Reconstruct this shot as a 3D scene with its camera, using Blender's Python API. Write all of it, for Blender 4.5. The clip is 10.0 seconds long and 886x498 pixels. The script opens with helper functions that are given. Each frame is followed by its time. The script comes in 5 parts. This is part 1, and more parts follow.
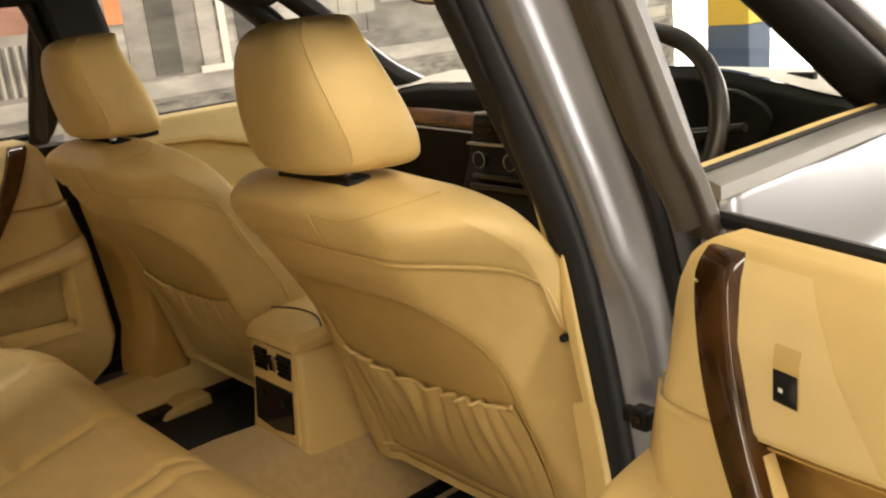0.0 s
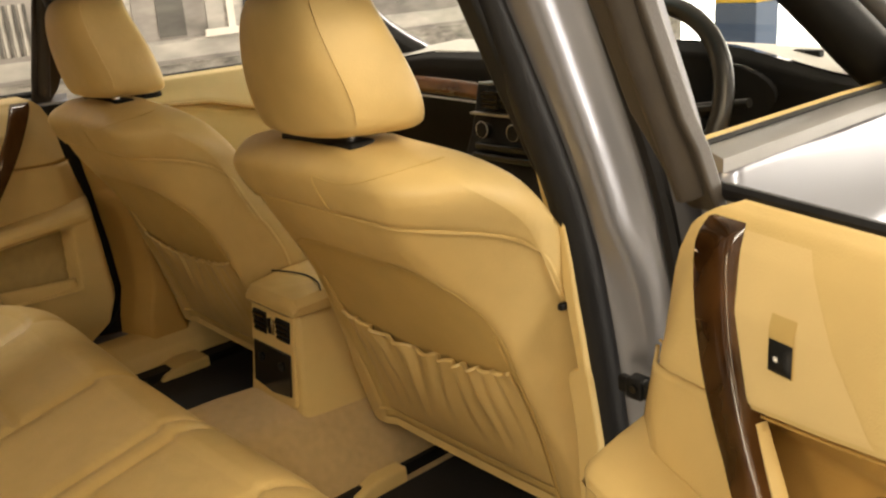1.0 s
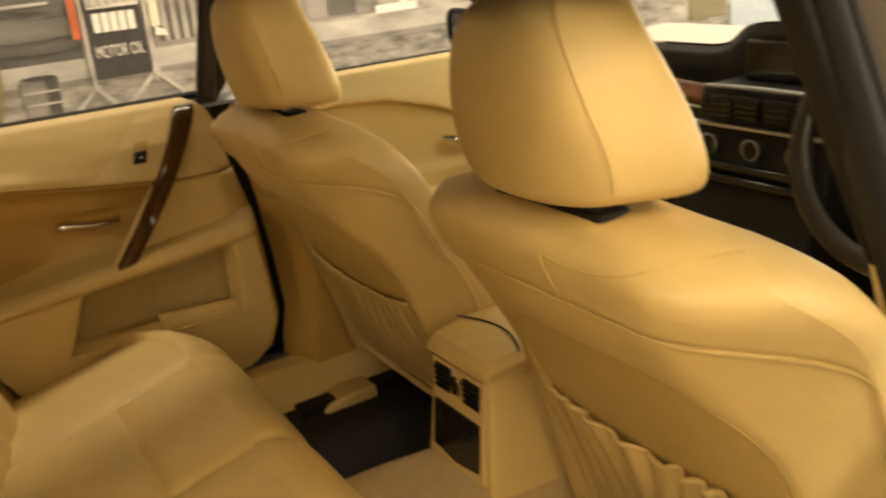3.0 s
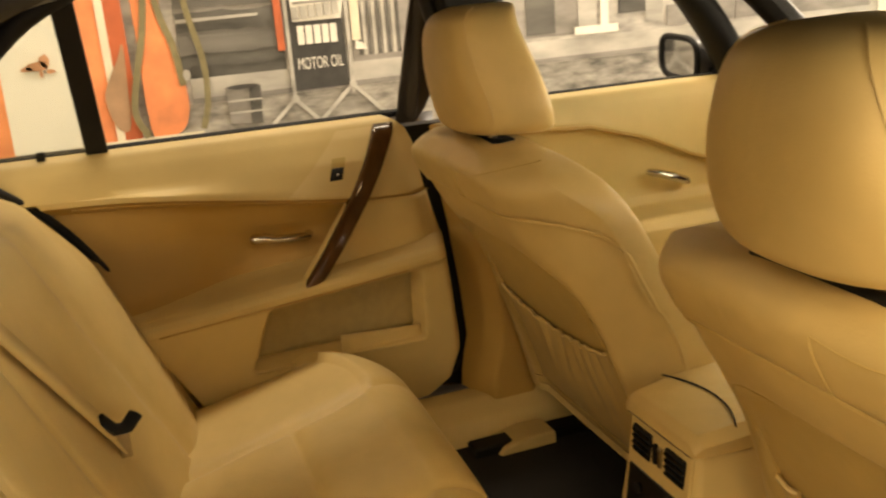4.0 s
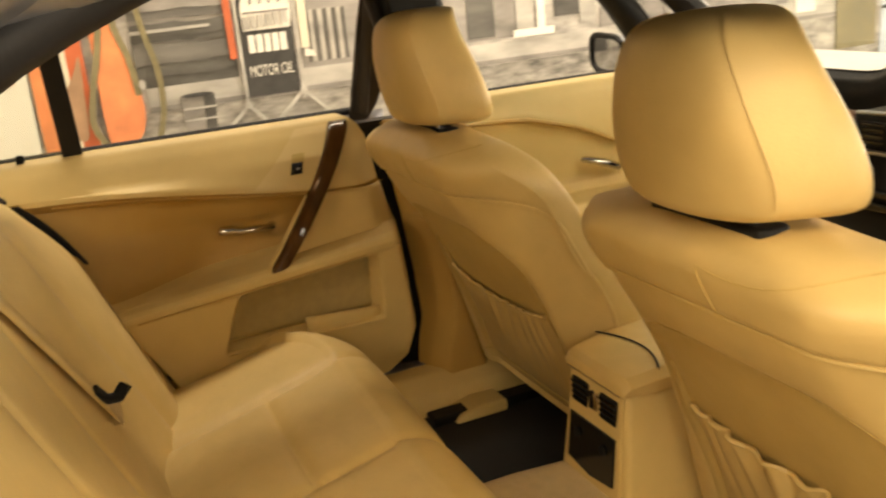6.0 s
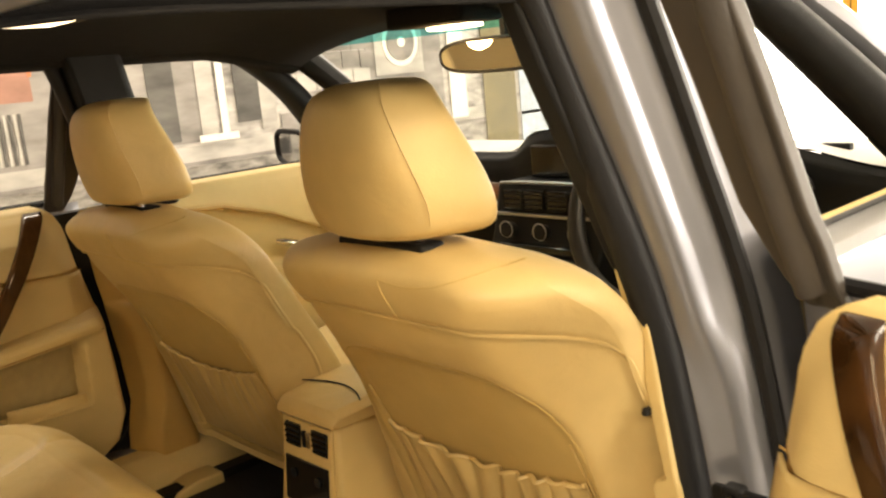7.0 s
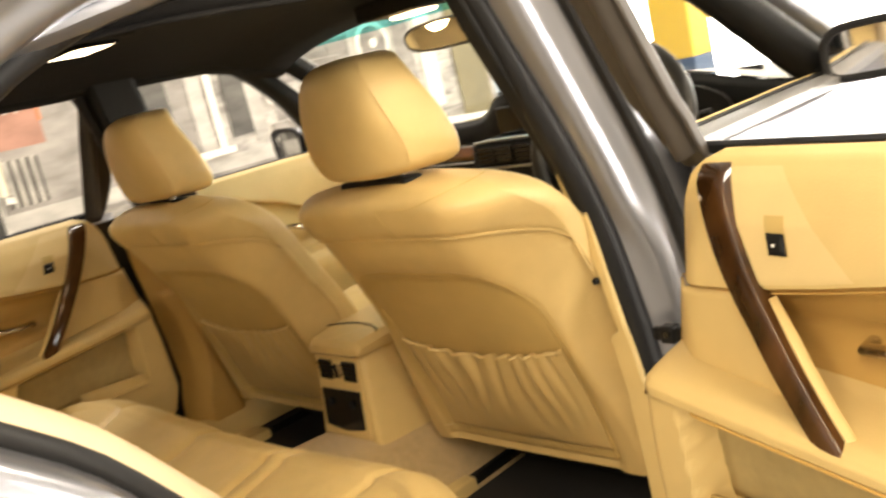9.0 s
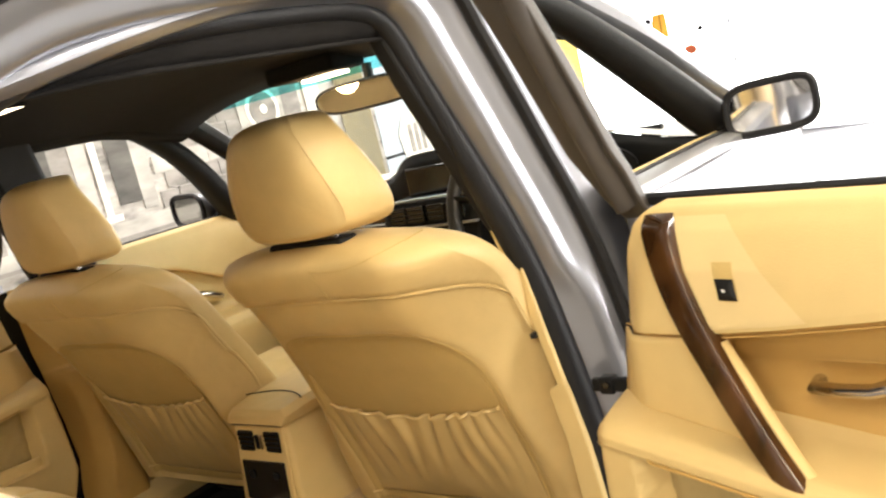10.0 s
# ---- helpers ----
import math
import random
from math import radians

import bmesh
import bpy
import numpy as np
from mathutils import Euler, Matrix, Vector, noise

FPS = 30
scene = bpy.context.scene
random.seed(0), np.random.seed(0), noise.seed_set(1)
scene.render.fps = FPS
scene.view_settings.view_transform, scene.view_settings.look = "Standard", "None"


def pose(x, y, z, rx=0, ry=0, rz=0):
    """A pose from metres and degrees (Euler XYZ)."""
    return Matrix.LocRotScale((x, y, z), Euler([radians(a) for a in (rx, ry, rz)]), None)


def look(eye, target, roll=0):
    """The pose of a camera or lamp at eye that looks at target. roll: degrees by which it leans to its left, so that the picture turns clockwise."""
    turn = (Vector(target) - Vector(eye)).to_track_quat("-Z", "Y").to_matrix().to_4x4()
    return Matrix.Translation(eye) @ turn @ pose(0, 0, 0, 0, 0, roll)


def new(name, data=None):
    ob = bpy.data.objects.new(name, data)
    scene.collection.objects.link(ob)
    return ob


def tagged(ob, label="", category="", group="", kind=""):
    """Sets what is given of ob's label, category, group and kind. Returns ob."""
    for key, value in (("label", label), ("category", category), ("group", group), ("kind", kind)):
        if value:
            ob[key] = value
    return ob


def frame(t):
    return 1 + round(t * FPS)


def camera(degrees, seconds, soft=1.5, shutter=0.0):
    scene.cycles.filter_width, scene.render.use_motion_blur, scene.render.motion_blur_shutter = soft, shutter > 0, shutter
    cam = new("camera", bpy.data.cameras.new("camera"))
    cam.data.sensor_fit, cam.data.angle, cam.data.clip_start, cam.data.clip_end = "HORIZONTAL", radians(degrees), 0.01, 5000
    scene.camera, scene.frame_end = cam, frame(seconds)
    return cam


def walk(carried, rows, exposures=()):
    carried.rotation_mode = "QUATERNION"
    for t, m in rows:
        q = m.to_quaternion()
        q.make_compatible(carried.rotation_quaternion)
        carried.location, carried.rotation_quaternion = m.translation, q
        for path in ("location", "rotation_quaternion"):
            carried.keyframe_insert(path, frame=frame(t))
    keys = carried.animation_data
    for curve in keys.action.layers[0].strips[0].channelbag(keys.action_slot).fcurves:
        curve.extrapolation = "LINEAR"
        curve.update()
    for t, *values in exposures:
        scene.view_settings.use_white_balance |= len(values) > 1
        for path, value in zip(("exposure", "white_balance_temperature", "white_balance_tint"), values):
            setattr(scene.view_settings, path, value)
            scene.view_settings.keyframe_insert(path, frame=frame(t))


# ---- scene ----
cam = camera(52.64, 10.0, soft=2.2, shutter=0.5)
# t, x, y, z, then the three turns; x to the car's right, y ahead, z up
ROWS = [
    (0, 1.3183, -0.7244, 1.2009, 73.73, 5.70, 47.61),
    (0.5, 1.3216, -0.7307, 1.2006, 73.05, 4.76, 47.67),
    (1, 1.3216, -0.7311, 1.1947, 72.02, 4.24, 48.01),
    (1.5, 1.2924, -0.6908, 1.1902, 70.44, 5.01, 48.98),
    (2, 1.2145, -0.6770, 1.2082, 69.61, 5.02, 48.98),
    (2.5, 1.1255, -0.6779, 1.2332, 69.64, 4.56, 50.69),
    (3, 1.0216, -0.6101, 1.2353, 70.50, 5.30, 57.73),
    (3.2, 0.9843, -0.5958, 1.2364, 70.93, 5.20, 60.67),
    (4.3, 0.8907, -0.6083, 1.2360, 72.54, 4.24, 70.88),
    (4.5, 0.8892, -0.6016, 1.2394, 72.31, 4.39, 71.26),
    (5, 0.9184, -0.6081, 1.2475, 71.78, 4.31, 70.16),
    (5.2, 0.9329, -0.6027, 1.2453, 71.71, 4.58, 69.97),
    (6.3, 1.0872, -0.6962, 1.2272, 73.63, 5.99, 61.03),
    (6.5, 1.1103, -0.7114, 1.2169, 74.46, 6.41, 56.41),
    (7, 1.2051, -0.7865, 1.1963, 78.22, 5.11, 45.81),
    (7.5, 1.3008, -0.8007, 1.1643, 77.37, 7.80, 50.07),
    (8, 1.4481, -0.8513, 1.1577, 75.74, 10.78, 54.18),
    (8.2, 1.4811, -0.8749, 1.1607, 75.44, 11.30, 53.90),
    (8.5, 1.4846, -0.9114, 1.1634, 75.61, 12.09, 51.95),
    (9, 1.4381, -0.9901, 1.1487, 78.02, 13.00, 44.34),
    (9.5, 1.3971, -1.0445, 1.1652, 79.36, 13.55, 36.81),
    (9.8, 1.3891, -1.0237, 1.1694, 79.65, 14.18, 36.10),
    (10, 1.3720, -1.0382, 1.1568, 80.34, 13.38, 36.33),
]
walk(cam, [(t, pose(x, y, z, rx, ry, rz)) for t, x, y, z, rx, ry, rz in ROWS], exposures=[(0.0, -0.38, 7050, 10), (1.0, -0.33, 7250, 10), (2.0, -0.25, 7850, 10), (2.5, -0.25, 8350, 10), (3.2, -0.22, 8850, 10), (5.2, 0.02, 8850, 10), (6.5, 0.06, 7900, 10), (7.5, 0.22, 7350, 10), (8.0, 0.29, 7400, 10), (9.0, 0.27, 7000, 10), (10.0, 0.31, 6350, 10)])

# ---- light ----
world = bpy.data.worlds.new("world")
scene.world = world
world.use_nodes = True
world.node_tree.nodes["Background"].inputs[0].default_value = (0.9, 0.85, 0.78, 1)
world.node_tree.nodes["Background"].inputs[1].default_value = 0.006


# unseen area lamps added to brighten the car and mural; no known fittings
def fill_lamp(x, y, z, sx, sy, watts, colour, aim=None):
    data = bpy.data.lights.new("area_fill", "AREA")
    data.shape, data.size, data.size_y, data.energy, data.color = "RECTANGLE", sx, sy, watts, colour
    ob = new("area_fill", data)
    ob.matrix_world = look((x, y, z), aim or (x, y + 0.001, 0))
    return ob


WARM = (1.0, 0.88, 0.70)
# added fill, mostly from the right and behind, two at window height
fill_lamp(4.3, -1.4, 2.9, 0.4, 1.2, 32, (1.0, 0.82, 0.56), (0, -0.6, 0.6))
fill_lamp(2.3, -0.75, 3.0, 0.35, 1.8, 44, (1.0, 0.82, 0.56), (0.3, -0.5, 0.5))
fill_lamp(4.5, 1.4, 1.5, 0.6, 1.7, 80, (1.0, 0.97, 0.93), (0, 0.0, 0.95))
fill_lamp(4.4, -1.7, 1.30, 0.3, 0.5, 8, (1.0, 0.95, 0.88), (0, -0.2, 1.0))
fill_lamp(1.6, -4.0, 3.0, 0.5, 2.4, 85, WARM, (1.0, 0.0, 0.9))
fill_lamp(2.3, -3.2, 3.1, 0.5, 2.4, 105, WARM)
fill_lamp(2.6, 1.6, 3.1, 0.5, 2.4, 110, (1.0, 0.93, 0.82))
fill_lamp(-1.5, 1.0, 3.1, 0.3, 4.5, 86, (1.0, 0.95, 0.88))


def courtesy_light(x, y, z, watts, r):
    data = bpy.data.lights.new("courtesy_light", "POINT")
    data.energy, data.color, data.shadow_soft_size = watts, (1.0, 0.66, 0.30), r
    ob = new("courtesy_light", data)
    ob.location = (x, y, z)
    return ob


courtesy_light(0.0, 0.40, 1.225, 1.2, 0.03)
courtesy_light(-0.06, -0.30, 1.272, 0.34, 0.03)

# ---- helpers for building ----
BASE = {}


def thing(name, base, label, category, group="", kind=""):
    ob = new(name)
    ob.empty_display_size = 0.1
    ob.location = base
    BASE[ob] = Vector(base)
    return tagged(ob, label, category, group, kind)


def raw(name, vf, material, base=(0, 0, 0), smooth=40, flip=False):
    verts, faces = vf
    b = Vector(base)
    data = bpy.data.meshes.new(name)
    data.from_pydata([tuple(Vector(v) - b) for v in verts], [], [tuple(f) for f in faces])
    bm = bmesh.new()
    bm.from_mesh(data)
    bmesh.ops.remove_doubles(bm, verts=bm.verts, dist=1e-6)
    bmesh.ops.recalc_face_normals(bm, faces=bm.faces)
    bm.to_mesh(data)
    bm.free()
    data.polygons.foreach_set("use_smooth", [smooth > 0] * len(data.polygons))
    if smooth:
        data.set_sharp_from_angle(angle=radians(smooth))
    data.materials.append(material)
    return data


def root_of(ob):
    while ob.parent:
        ob = ob.parent
    return ob


def part(name, vf, material, parent, label="", smooth=40, bevel=0.0, sub=0, thick=0.0):
    """One mesh under a thing or a part; the places are given in the car's axes."""
    ob = new(name, raw(name, vf, material, BASE[root_of(parent)], smooth))
    ob.parent = parent
    if thick:
        m = ob.modifiers.new("thickness", "SOLIDIFY")
        m.thickness, m.offset = thick, 0
    if bevel:
        m = ob.modifiers.new("edges", "BEVEL")
        m.width, m.segments, m.limit_method = bevel, 3, "ANGLE"
    if sub:
        m = ob.modifiers.new("smooth", "SUBSURF")
        m.levels = m.render_levels = sub
    return tagged(ob, label)


def single(name, vf, material, label, category, group="", kind="", base=None, smooth=40, bevel=0.0, thick=0.0, sub=0):
    """A thing of one mesh."""
    v = np.array(vf[0])
    if base is None:
        base = ((v[:, 0].min() + v[:, 0].max()) / 2, (v[:, 1].min() + v[:, 1].max()) / 2, v[:, 2].min())
    ob = new(name, raw(name, vf, material, base, smooth))
    ob.location = base
    BASE[ob] = Vector(base)
    if thick:
        m = ob.modifiers.new("thickness", "SOLIDIFY")
        m.thickness, m.offset = thick, 0
    if bevel:
        m = ob.modifiers.new("edges", "BEVEL")
        m.width, m.segments, m.limit_method = bevel, 3, "ANGLE"
    if sub:
        m = ob.modifiers.new("smooth", "SUBSURF")
        m.levels = m.render_levels = sub
    return tagged(ob, label, category, group, kind)


def grid(f, nu, nv):
    verts = [f(i / nu, j / nv) for j in range(nv + 1) for i in range(nu + 1)]
    faces = [(j * (nu + 1) + i, j * (nu + 1) + i + 1, (j + 1) * (nu + 1) + i + 1, (j + 1) * (nu + 1) + i)
             for j in range(nv) for i in range(nu)]
    return verts, faces


def loft(rings, caps=True, closed=True):
    n = len(rings[0])
    verts = [p for r in rings for p in r]
    m = n if closed else n - 1
    faces = [(k * n + i, k * n + (i + 1) % n, (k + 1) * n + (i + 1) % n, (k + 1) * n + i) for k in range(len(rings) - 1) for i in range(m)]
    if caps:
        faces += [tuple(range(n)), tuple(range((len(rings) - 1) * n, len(rings) * n))]
    return verts, faces


def tube(path, radius, n=10, closed=False, flat=1.0):
    pts = [Vector(p) for p in path]
    k = len(pts)
    rings = []
    side = None
    for i, p in enumerate(pts):
        a = pts[(i - 1) % k] if closed or i else p
        b = pts[(i + 1) % k] if closed or i < k - 1 else p
        d = (b - a).normalized()
        if side is None:
            side = d.cross(Vector((0.31, 0.17, 0.93))).normalized()
        side = (side - d * side.dot(d)).normalized()
        up = d.cross(side)
        r = radius(i / max(1, k - 1)) if callable(radius) else radius
        rings.append([p + side * (r * math.cos(w)) + up * (flat * r * math.sin(w)) for w in (2 * math.pi * q / n for q in range(n))])
    if closed:
        rings.append(rings[0])
    return loft(rings, caps=not closed)


def box(x0, x1, y0, y1, z0, z1):
    v = [(x, y, z) for z in (z0, z1) for y in (y0, y1) for x in (x0, x1)]
    return v, [(0, 1, 3, 2), (4, 5, 7, 6), (0, 1, 5, 4), (2, 3, 7, 6), (0, 2, 6, 4), (1, 3, 7, 5)]


def prism(outline, push):
    """A flat outline given depth along push."""
    n = len(outline)
    v = [Vector(p) for p in outline] + [Vector(p) + Vector(push) for p in outline]
    return v, [tuple(range(n)), tuple(range(n, 2 * n))] + [(i, (i + 1) % n, n + (i + 1) % n, n + i) for i in range(n)]


def disc(c, r, axis, depth, n=28, squash=1.0):
    a = Vector(axis).normalized()
    s = a.cross(Vector((0.1, 0.2, 0.97))).normalized()
    u = a.cross(s)
    return prism([Vector(c) + s * (r * math.cos(2 * math.pi * i / n)) + u * (squash * r * math.sin(2 * math.pi * i / n)) for i in range(n)], a * depth)


def turned(vf, m):
    return [m @ Vector(v) for v in vf[0]], vf[1]


def mirrored(vf):
    return [(-v[0], v[1], v[2]) for v in vf[0]], vf[1]


def lerp(x, table):
    xs, ys = zip(*table)
    return float(np.interp(x, xs, ys))


def eased(x, table, reach=0.020):
    """The table's value, its corners rounded off."""
    r = min(reach, max(0.0, table[-1][0] - x))
    return sum(lerp(x + r * k / 4, table) for k in range(-4, 5)) / 9


def spline(points, n):
    """A smooth line through the points, with n steps between each two."""
    p = [Vector(q) for q in points]
    p = [2 * p[0] - p[1]] + p + [2 * p[-1] - p[-2]]
    line = []
    for i in range(1, len(p) - 2):
        for k in range(n):
            t = k / n
            line.append(0.5 * (2 * p[i] + (p[i + 1] - p[i - 1]) * t + (2 * p[i - 1] - 5 * p[i] + 4 * p[i + 1] - p[i + 2]) * t * t
                               + (3 * p[i] - p[i - 1] - 3 * p[i + 1] + p[i + 2]) * t ** 3))
    return line + [p[-2]]


def step(x, a, b):
    t = min(1.0, max(0.0, (x - a) / (b - a)))
    return t * t * (3 - 2 * t)


# ---- materials ----
def node_material(name, base, rough=0.5, metal=0.0, scale=40.0, vary=0.10, bump=0.1, bump_scale=None, coat=0.0, dist=0.002, stretch=(1, 1, 1), voronoi=False, sheen=0.0, spec=0.5, wrinkle=0.0):
    m = bpy.data.materials.new(name)
    m.use_nodes = True
    nt = m.node_tree
    bsdf = nt.nodes["Principled BSDF"]
    co = nt.nodes.new("ShaderNodeTexCoord")
    mp = nt.nodes.new("ShaderNodeMapping")
    mp.inputs["Scale"].default_value = stretch
    nt.links.new(co.outputs["Object"], mp.inputs[0])
    big, fine = nt.nodes.new("ShaderNodeTexNoise"), nt.nodes.new("ShaderNodeTexNoise")
    big.inputs["Scale"].default_value, big.inputs["Detail"].default_value = scale * 0.12, 4
    fine.inputs["Scale"].default_value, fine.inputs["Detail"].default_value = scale, 3
    for t in (big, fine):
        nt.links.new(mp.outputs[0], t.inputs["Vector"])
    mix = nt.nodes.new("ShaderNodeMath")
    mix.operation = "ADD"
    nt.links.new(big.outputs[0], mix.inputs[0])
    nt.links.new(fine.outputs[0], mix.inputs[1])
    ramp = nt.nodes.new("ShaderNodeMapRange")
    ramp.inputs[1].default_value, ramp.inputs[2].default_value = 0.6, 1.4
    ramp.inputs[3].default_value, ramp.inputs[4].default_value = 1 - vary, 1 + vary
    nt.links.new(mix.outputs[0], ramp.inputs[0])
    col = nt.nodes.new("ShaderNodeVectorMath")
    col.operation = "SCALE"
    col.inputs[0].default_value = base
    nt.links.new(ramp.outputs[0], col.inputs["Scale"])
    nt.links.new(col.outputs[0], bsdf.inputs["Base Color"])
    rr = nt.nodes.new("ShaderNodeMapRange")
    rr.inputs[3].default_value, rr.inputs[4].default_value = max(0.02, rough - 0.06), min(1, rough + 0.06)
    nt.links.new(big.outputs[0], rr.inputs[0])
    nt.links.new(rr.outputs[0], bsdf.inputs["Roughness"])
    bsdf.inputs["Metallic"].default_value = metal
    bsdf.inputs["Coat Weight"].default_value = coat
    bsdf.inputs["Coat Roughness"].default_value = 0.06
    bsdf.inputs["Sheen Weight"].default_value = sheen
    bsdf.inputs["Specular IOR Level"].default_value = spec
    if bump:
        src = nt.nodes.new("ShaderNodeTexVoronoi" if voronoi else "ShaderNodeTexNoise")
        src.inputs["Scale"].default_value = bump_scale or scale * 4
        nt.links.new(mp.outputs[0], src.inputs["Vector"])
        bp = nt.nodes.new("ShaderNodeBump")
        bp.inputs["Strength"].default_value, bp.inputs["Distance"].default_value = bump, dist
        nt.links.new(src.outputs[0], bp.inputs["Height"])
        if wrinkle:
            crumple = nt.nodes.new("ShaderNodeTexNoise")
            crumple.inputs["Scale"].default_value, crumple.inputs["Detail"].default_value, crumple.inputs["Distortion"].default_value = 13.0, 3, 0.8
            nt.links.new(mp.outputs[0], crumple.inputs["Vector"])
            bw = nt.nodes.new("ShaderNodeBump")
            bw.inputs["Strength"].default_value, bw.inputs["Distance"].default_value = wrinkle, 0.02
            nt.links.new(crumple.outputs[0], bw.inputs["Height"])
            nt.links.new(bw.outputs[0], bp.inputs["Normal"])
        nt.links.new(bp.outputs[0], bsdf.inputs["Normal"])
    return m


LEATHER = node_material("beige_leather", (0.61, 0.445, 0.190), 0.46, scale=22, vary=0.08, bump=0.12, bump_scale=420, dist=0.001, voronoi=True, wrinkle=0.13)
CARD = node_material("beige_door_plastic", (0.655, 0.487, 0.212), 0.5, scale=18, vary=0.06, bump=0.18, bump_scale=520, dist=0.001, voronoi=True)
CARD_PALE = node_material("pale_beige_trim", (0.62, 0.49, 0.315), 0.5, scale=18, vary=0.06, bump=0.15, bump_scale=480, dist=0.001, voronoi=True)
LINING = node_material("grey_beige_pocket_lining", (0.42, 0.32, 0.14), 0.85, scale=50, vary=0.12, bump=0.3, bump_scale=600)
PLATE = node_material("pale_switch_plate_plastic", (0.71, 0.545, 0.265), 0.45, scale=18, vary=0.05, bump=0.12, bump_scale=520, dist=0.001, voronoi=True)
# tan copy of the door card, recess shade put into the colour; also seams
CARD_SHADE = node_material("tan_card_shade_and_seam", (0.50, 0.31, 0.092), 0.5, scale=18, vary=0.07, bump=0.2, bump_scale=480, dist=0.001, voronoi=True)
# darker copy of the leather: the sunk panel's shade is in the colour
LEATHER_SHADE = node_material("beige_leather_shade_tone", (0.565, 0.402, 0.152), 0.5, scale=20, vary=0.08, bump=0.2, bump_scale=420, dist=0.001, voronoi=True, wrinkle=0.10)
CARPET = node_material("beige_carpet", (0.56, 0.40, 0.19), 0.95, scale=60, vary=0.16, bump=0.8, bump_scale=700, dist=0.004, sheen=0.3)
MAT = node_material("black_mat", (0.013, 0.012, 0.012), 0.95, scale=60, vary=0.3, bump=0.7, bump_scale=600, dist=0.004)
RUBBER = node_material("black_rubber", (0.008, 0.008, 0.009), 0.48, scale=30, vary=0.2, bump=0.1, spec=0.3)
BLACK = node_material("black_plastic", (0.009, 0.009, 0.009), 0.55, scale=30, vary=0.2, bump=0.2, bump_scale=500, spec=0.2)
GLOSS_BLACK = node_material("glossy_black_plastic", (0.010, 0.010, 0.010), 0.12, scale=20, vary=0.2, bump=0.0)
FRAME_DARK = node_material("dark_window_trim", (0.046, 0.039, 0.033), 0.5, scale=30, vary=0.15, bump=0.15, bump_scale=500)
LINER = node_material("dark_headliner_cloth", (0.014, 0.013, 0.0125), 0.9, scale=50, vary=0.2, bump=0.5, bump_scale=800, spec=0.15)
PAINT = node_material("silver_grey_car_paint", (0.25, 0.255, 0.285), 0.29, metal=0.68, scale=6, vary=0.03, bump=0.0, coat=0.6)
WOOD = node_material("dark_burl_wood", (0.068, 0.029, 0.009), 0.09, scale=26, vary=0.9, bump=0.0, coat=0.35, stretch=(1, 1, 0.45), spec=0.3)
DASH_WOOD = node_material("brown_dash_wood", (0.13, 0.050, 0.016), 0.2, scale=26, vary=0.7, bump=0.0, coat=0.4, stretch=(0.5, 1, 1))
WHEEL = node_material("glossy_black_leather", (0.022, 0.021, 0.020), 0.34, scale=30, vary=0.2, bump=0.15, bump_scale=500)
SATIN = node_material("satin_grey_trim", (0.42, 0.42, 0.42), 0.35, metal=0.7, scale=20, vary=0.05, bump=0.0)
CHROME = node_material("satin_chrome", (0.62, 0.58, 0.53), 0.22, metal=1.0, scale=30, vary=0.05, bump=0.0)
DASH = node_material("pale_dash_cover", (0.62, 0.61, 0.57), 0.7, scale=40, vary=0.06, bump=0.2)
WHITE = node_material("white_symbol", (0.8, 0.8, 0.78), 0.5, scale=10, vary=0.02, bump=0.0)
CONCRETE = node_material("grey_concrete", (0.30, 0.29, 0.27), 0.7, scale=3, vary=0.2, bump=0.3, bump_scale=60)
PLASTER = node_material("pale_plaster", (0.70, 0.66, 0.60), 0.9, scale=4, vary=0.06, bump=0.2, bump_scale=80)
RED = node_material("red_plastic", (0.55, 0.03, 0.015), 0.4, scale=20, vary=0.05, bump=0.0)
MIRROR = node_material("mirror_glass", (0.85, 0.85, 0.85), 0.02, metal=1.0, scale=5, vary=0.0, bump=0.0)


def glass_material():
    m = bpy.data.materials.new("clear_glass")
    m.use_nodes = True
    nt = m.node_tree
    nt.nodes.remove(nt.nodes["Principled BSDF"])
    clear, gloss, mixer = (nt.nodes.new(k) for k in ("ShaderNodeBsdfTransparent", "ShaderNodeBsdfGlossy", "ShaderNodeMixShader"))
    clear.inputs[0].default_value = (0.93, 0.95, 0.93, 1)
    gloss.inputs["Roughness"].default_value = 0.02
    mixer.inputs[0].default_value = 0.05
    nt.links.new(clear.outputs[0], mixer.inputs[1])
    nt.links.new(gloss.outputs[0], mixer.inputs[2])
    nt.links.new(mixer.outputs[0], nt.nodes["Material Output"].inputs[0])
    return m


def tint_material():
    m = bpy.data.materials.new("cyan_tinted_glass")
    m.use_nodes = True
    nt = m.node_tree
    nt.nodes.remove(nt.nodes["Principled BSDF"])
    clear = nt.nodes.new("ShaderNodeBsdfTransparent")
    clear.inputs[0].default_value = (0.22, 0.72, 0.76, 1)
    nt.links.new(clear.outputs[0], nt.nodes["Material Output"].inputs[0])
    return m


def glow_material(name, colour, strength):
    m = bpy.data.materials.new(name)
    m.use_nodes = True
    b = m.node_tree.nodes["Principled BSDF"]
    b.inputs["Base Color"].default_value = (*colour, 1)
    b.inputs["Emission Color"].default_value = (*colour, 1)
    b.inputs["Emission Strength"].default_value = strength
    return m


GLASS = glass_material()

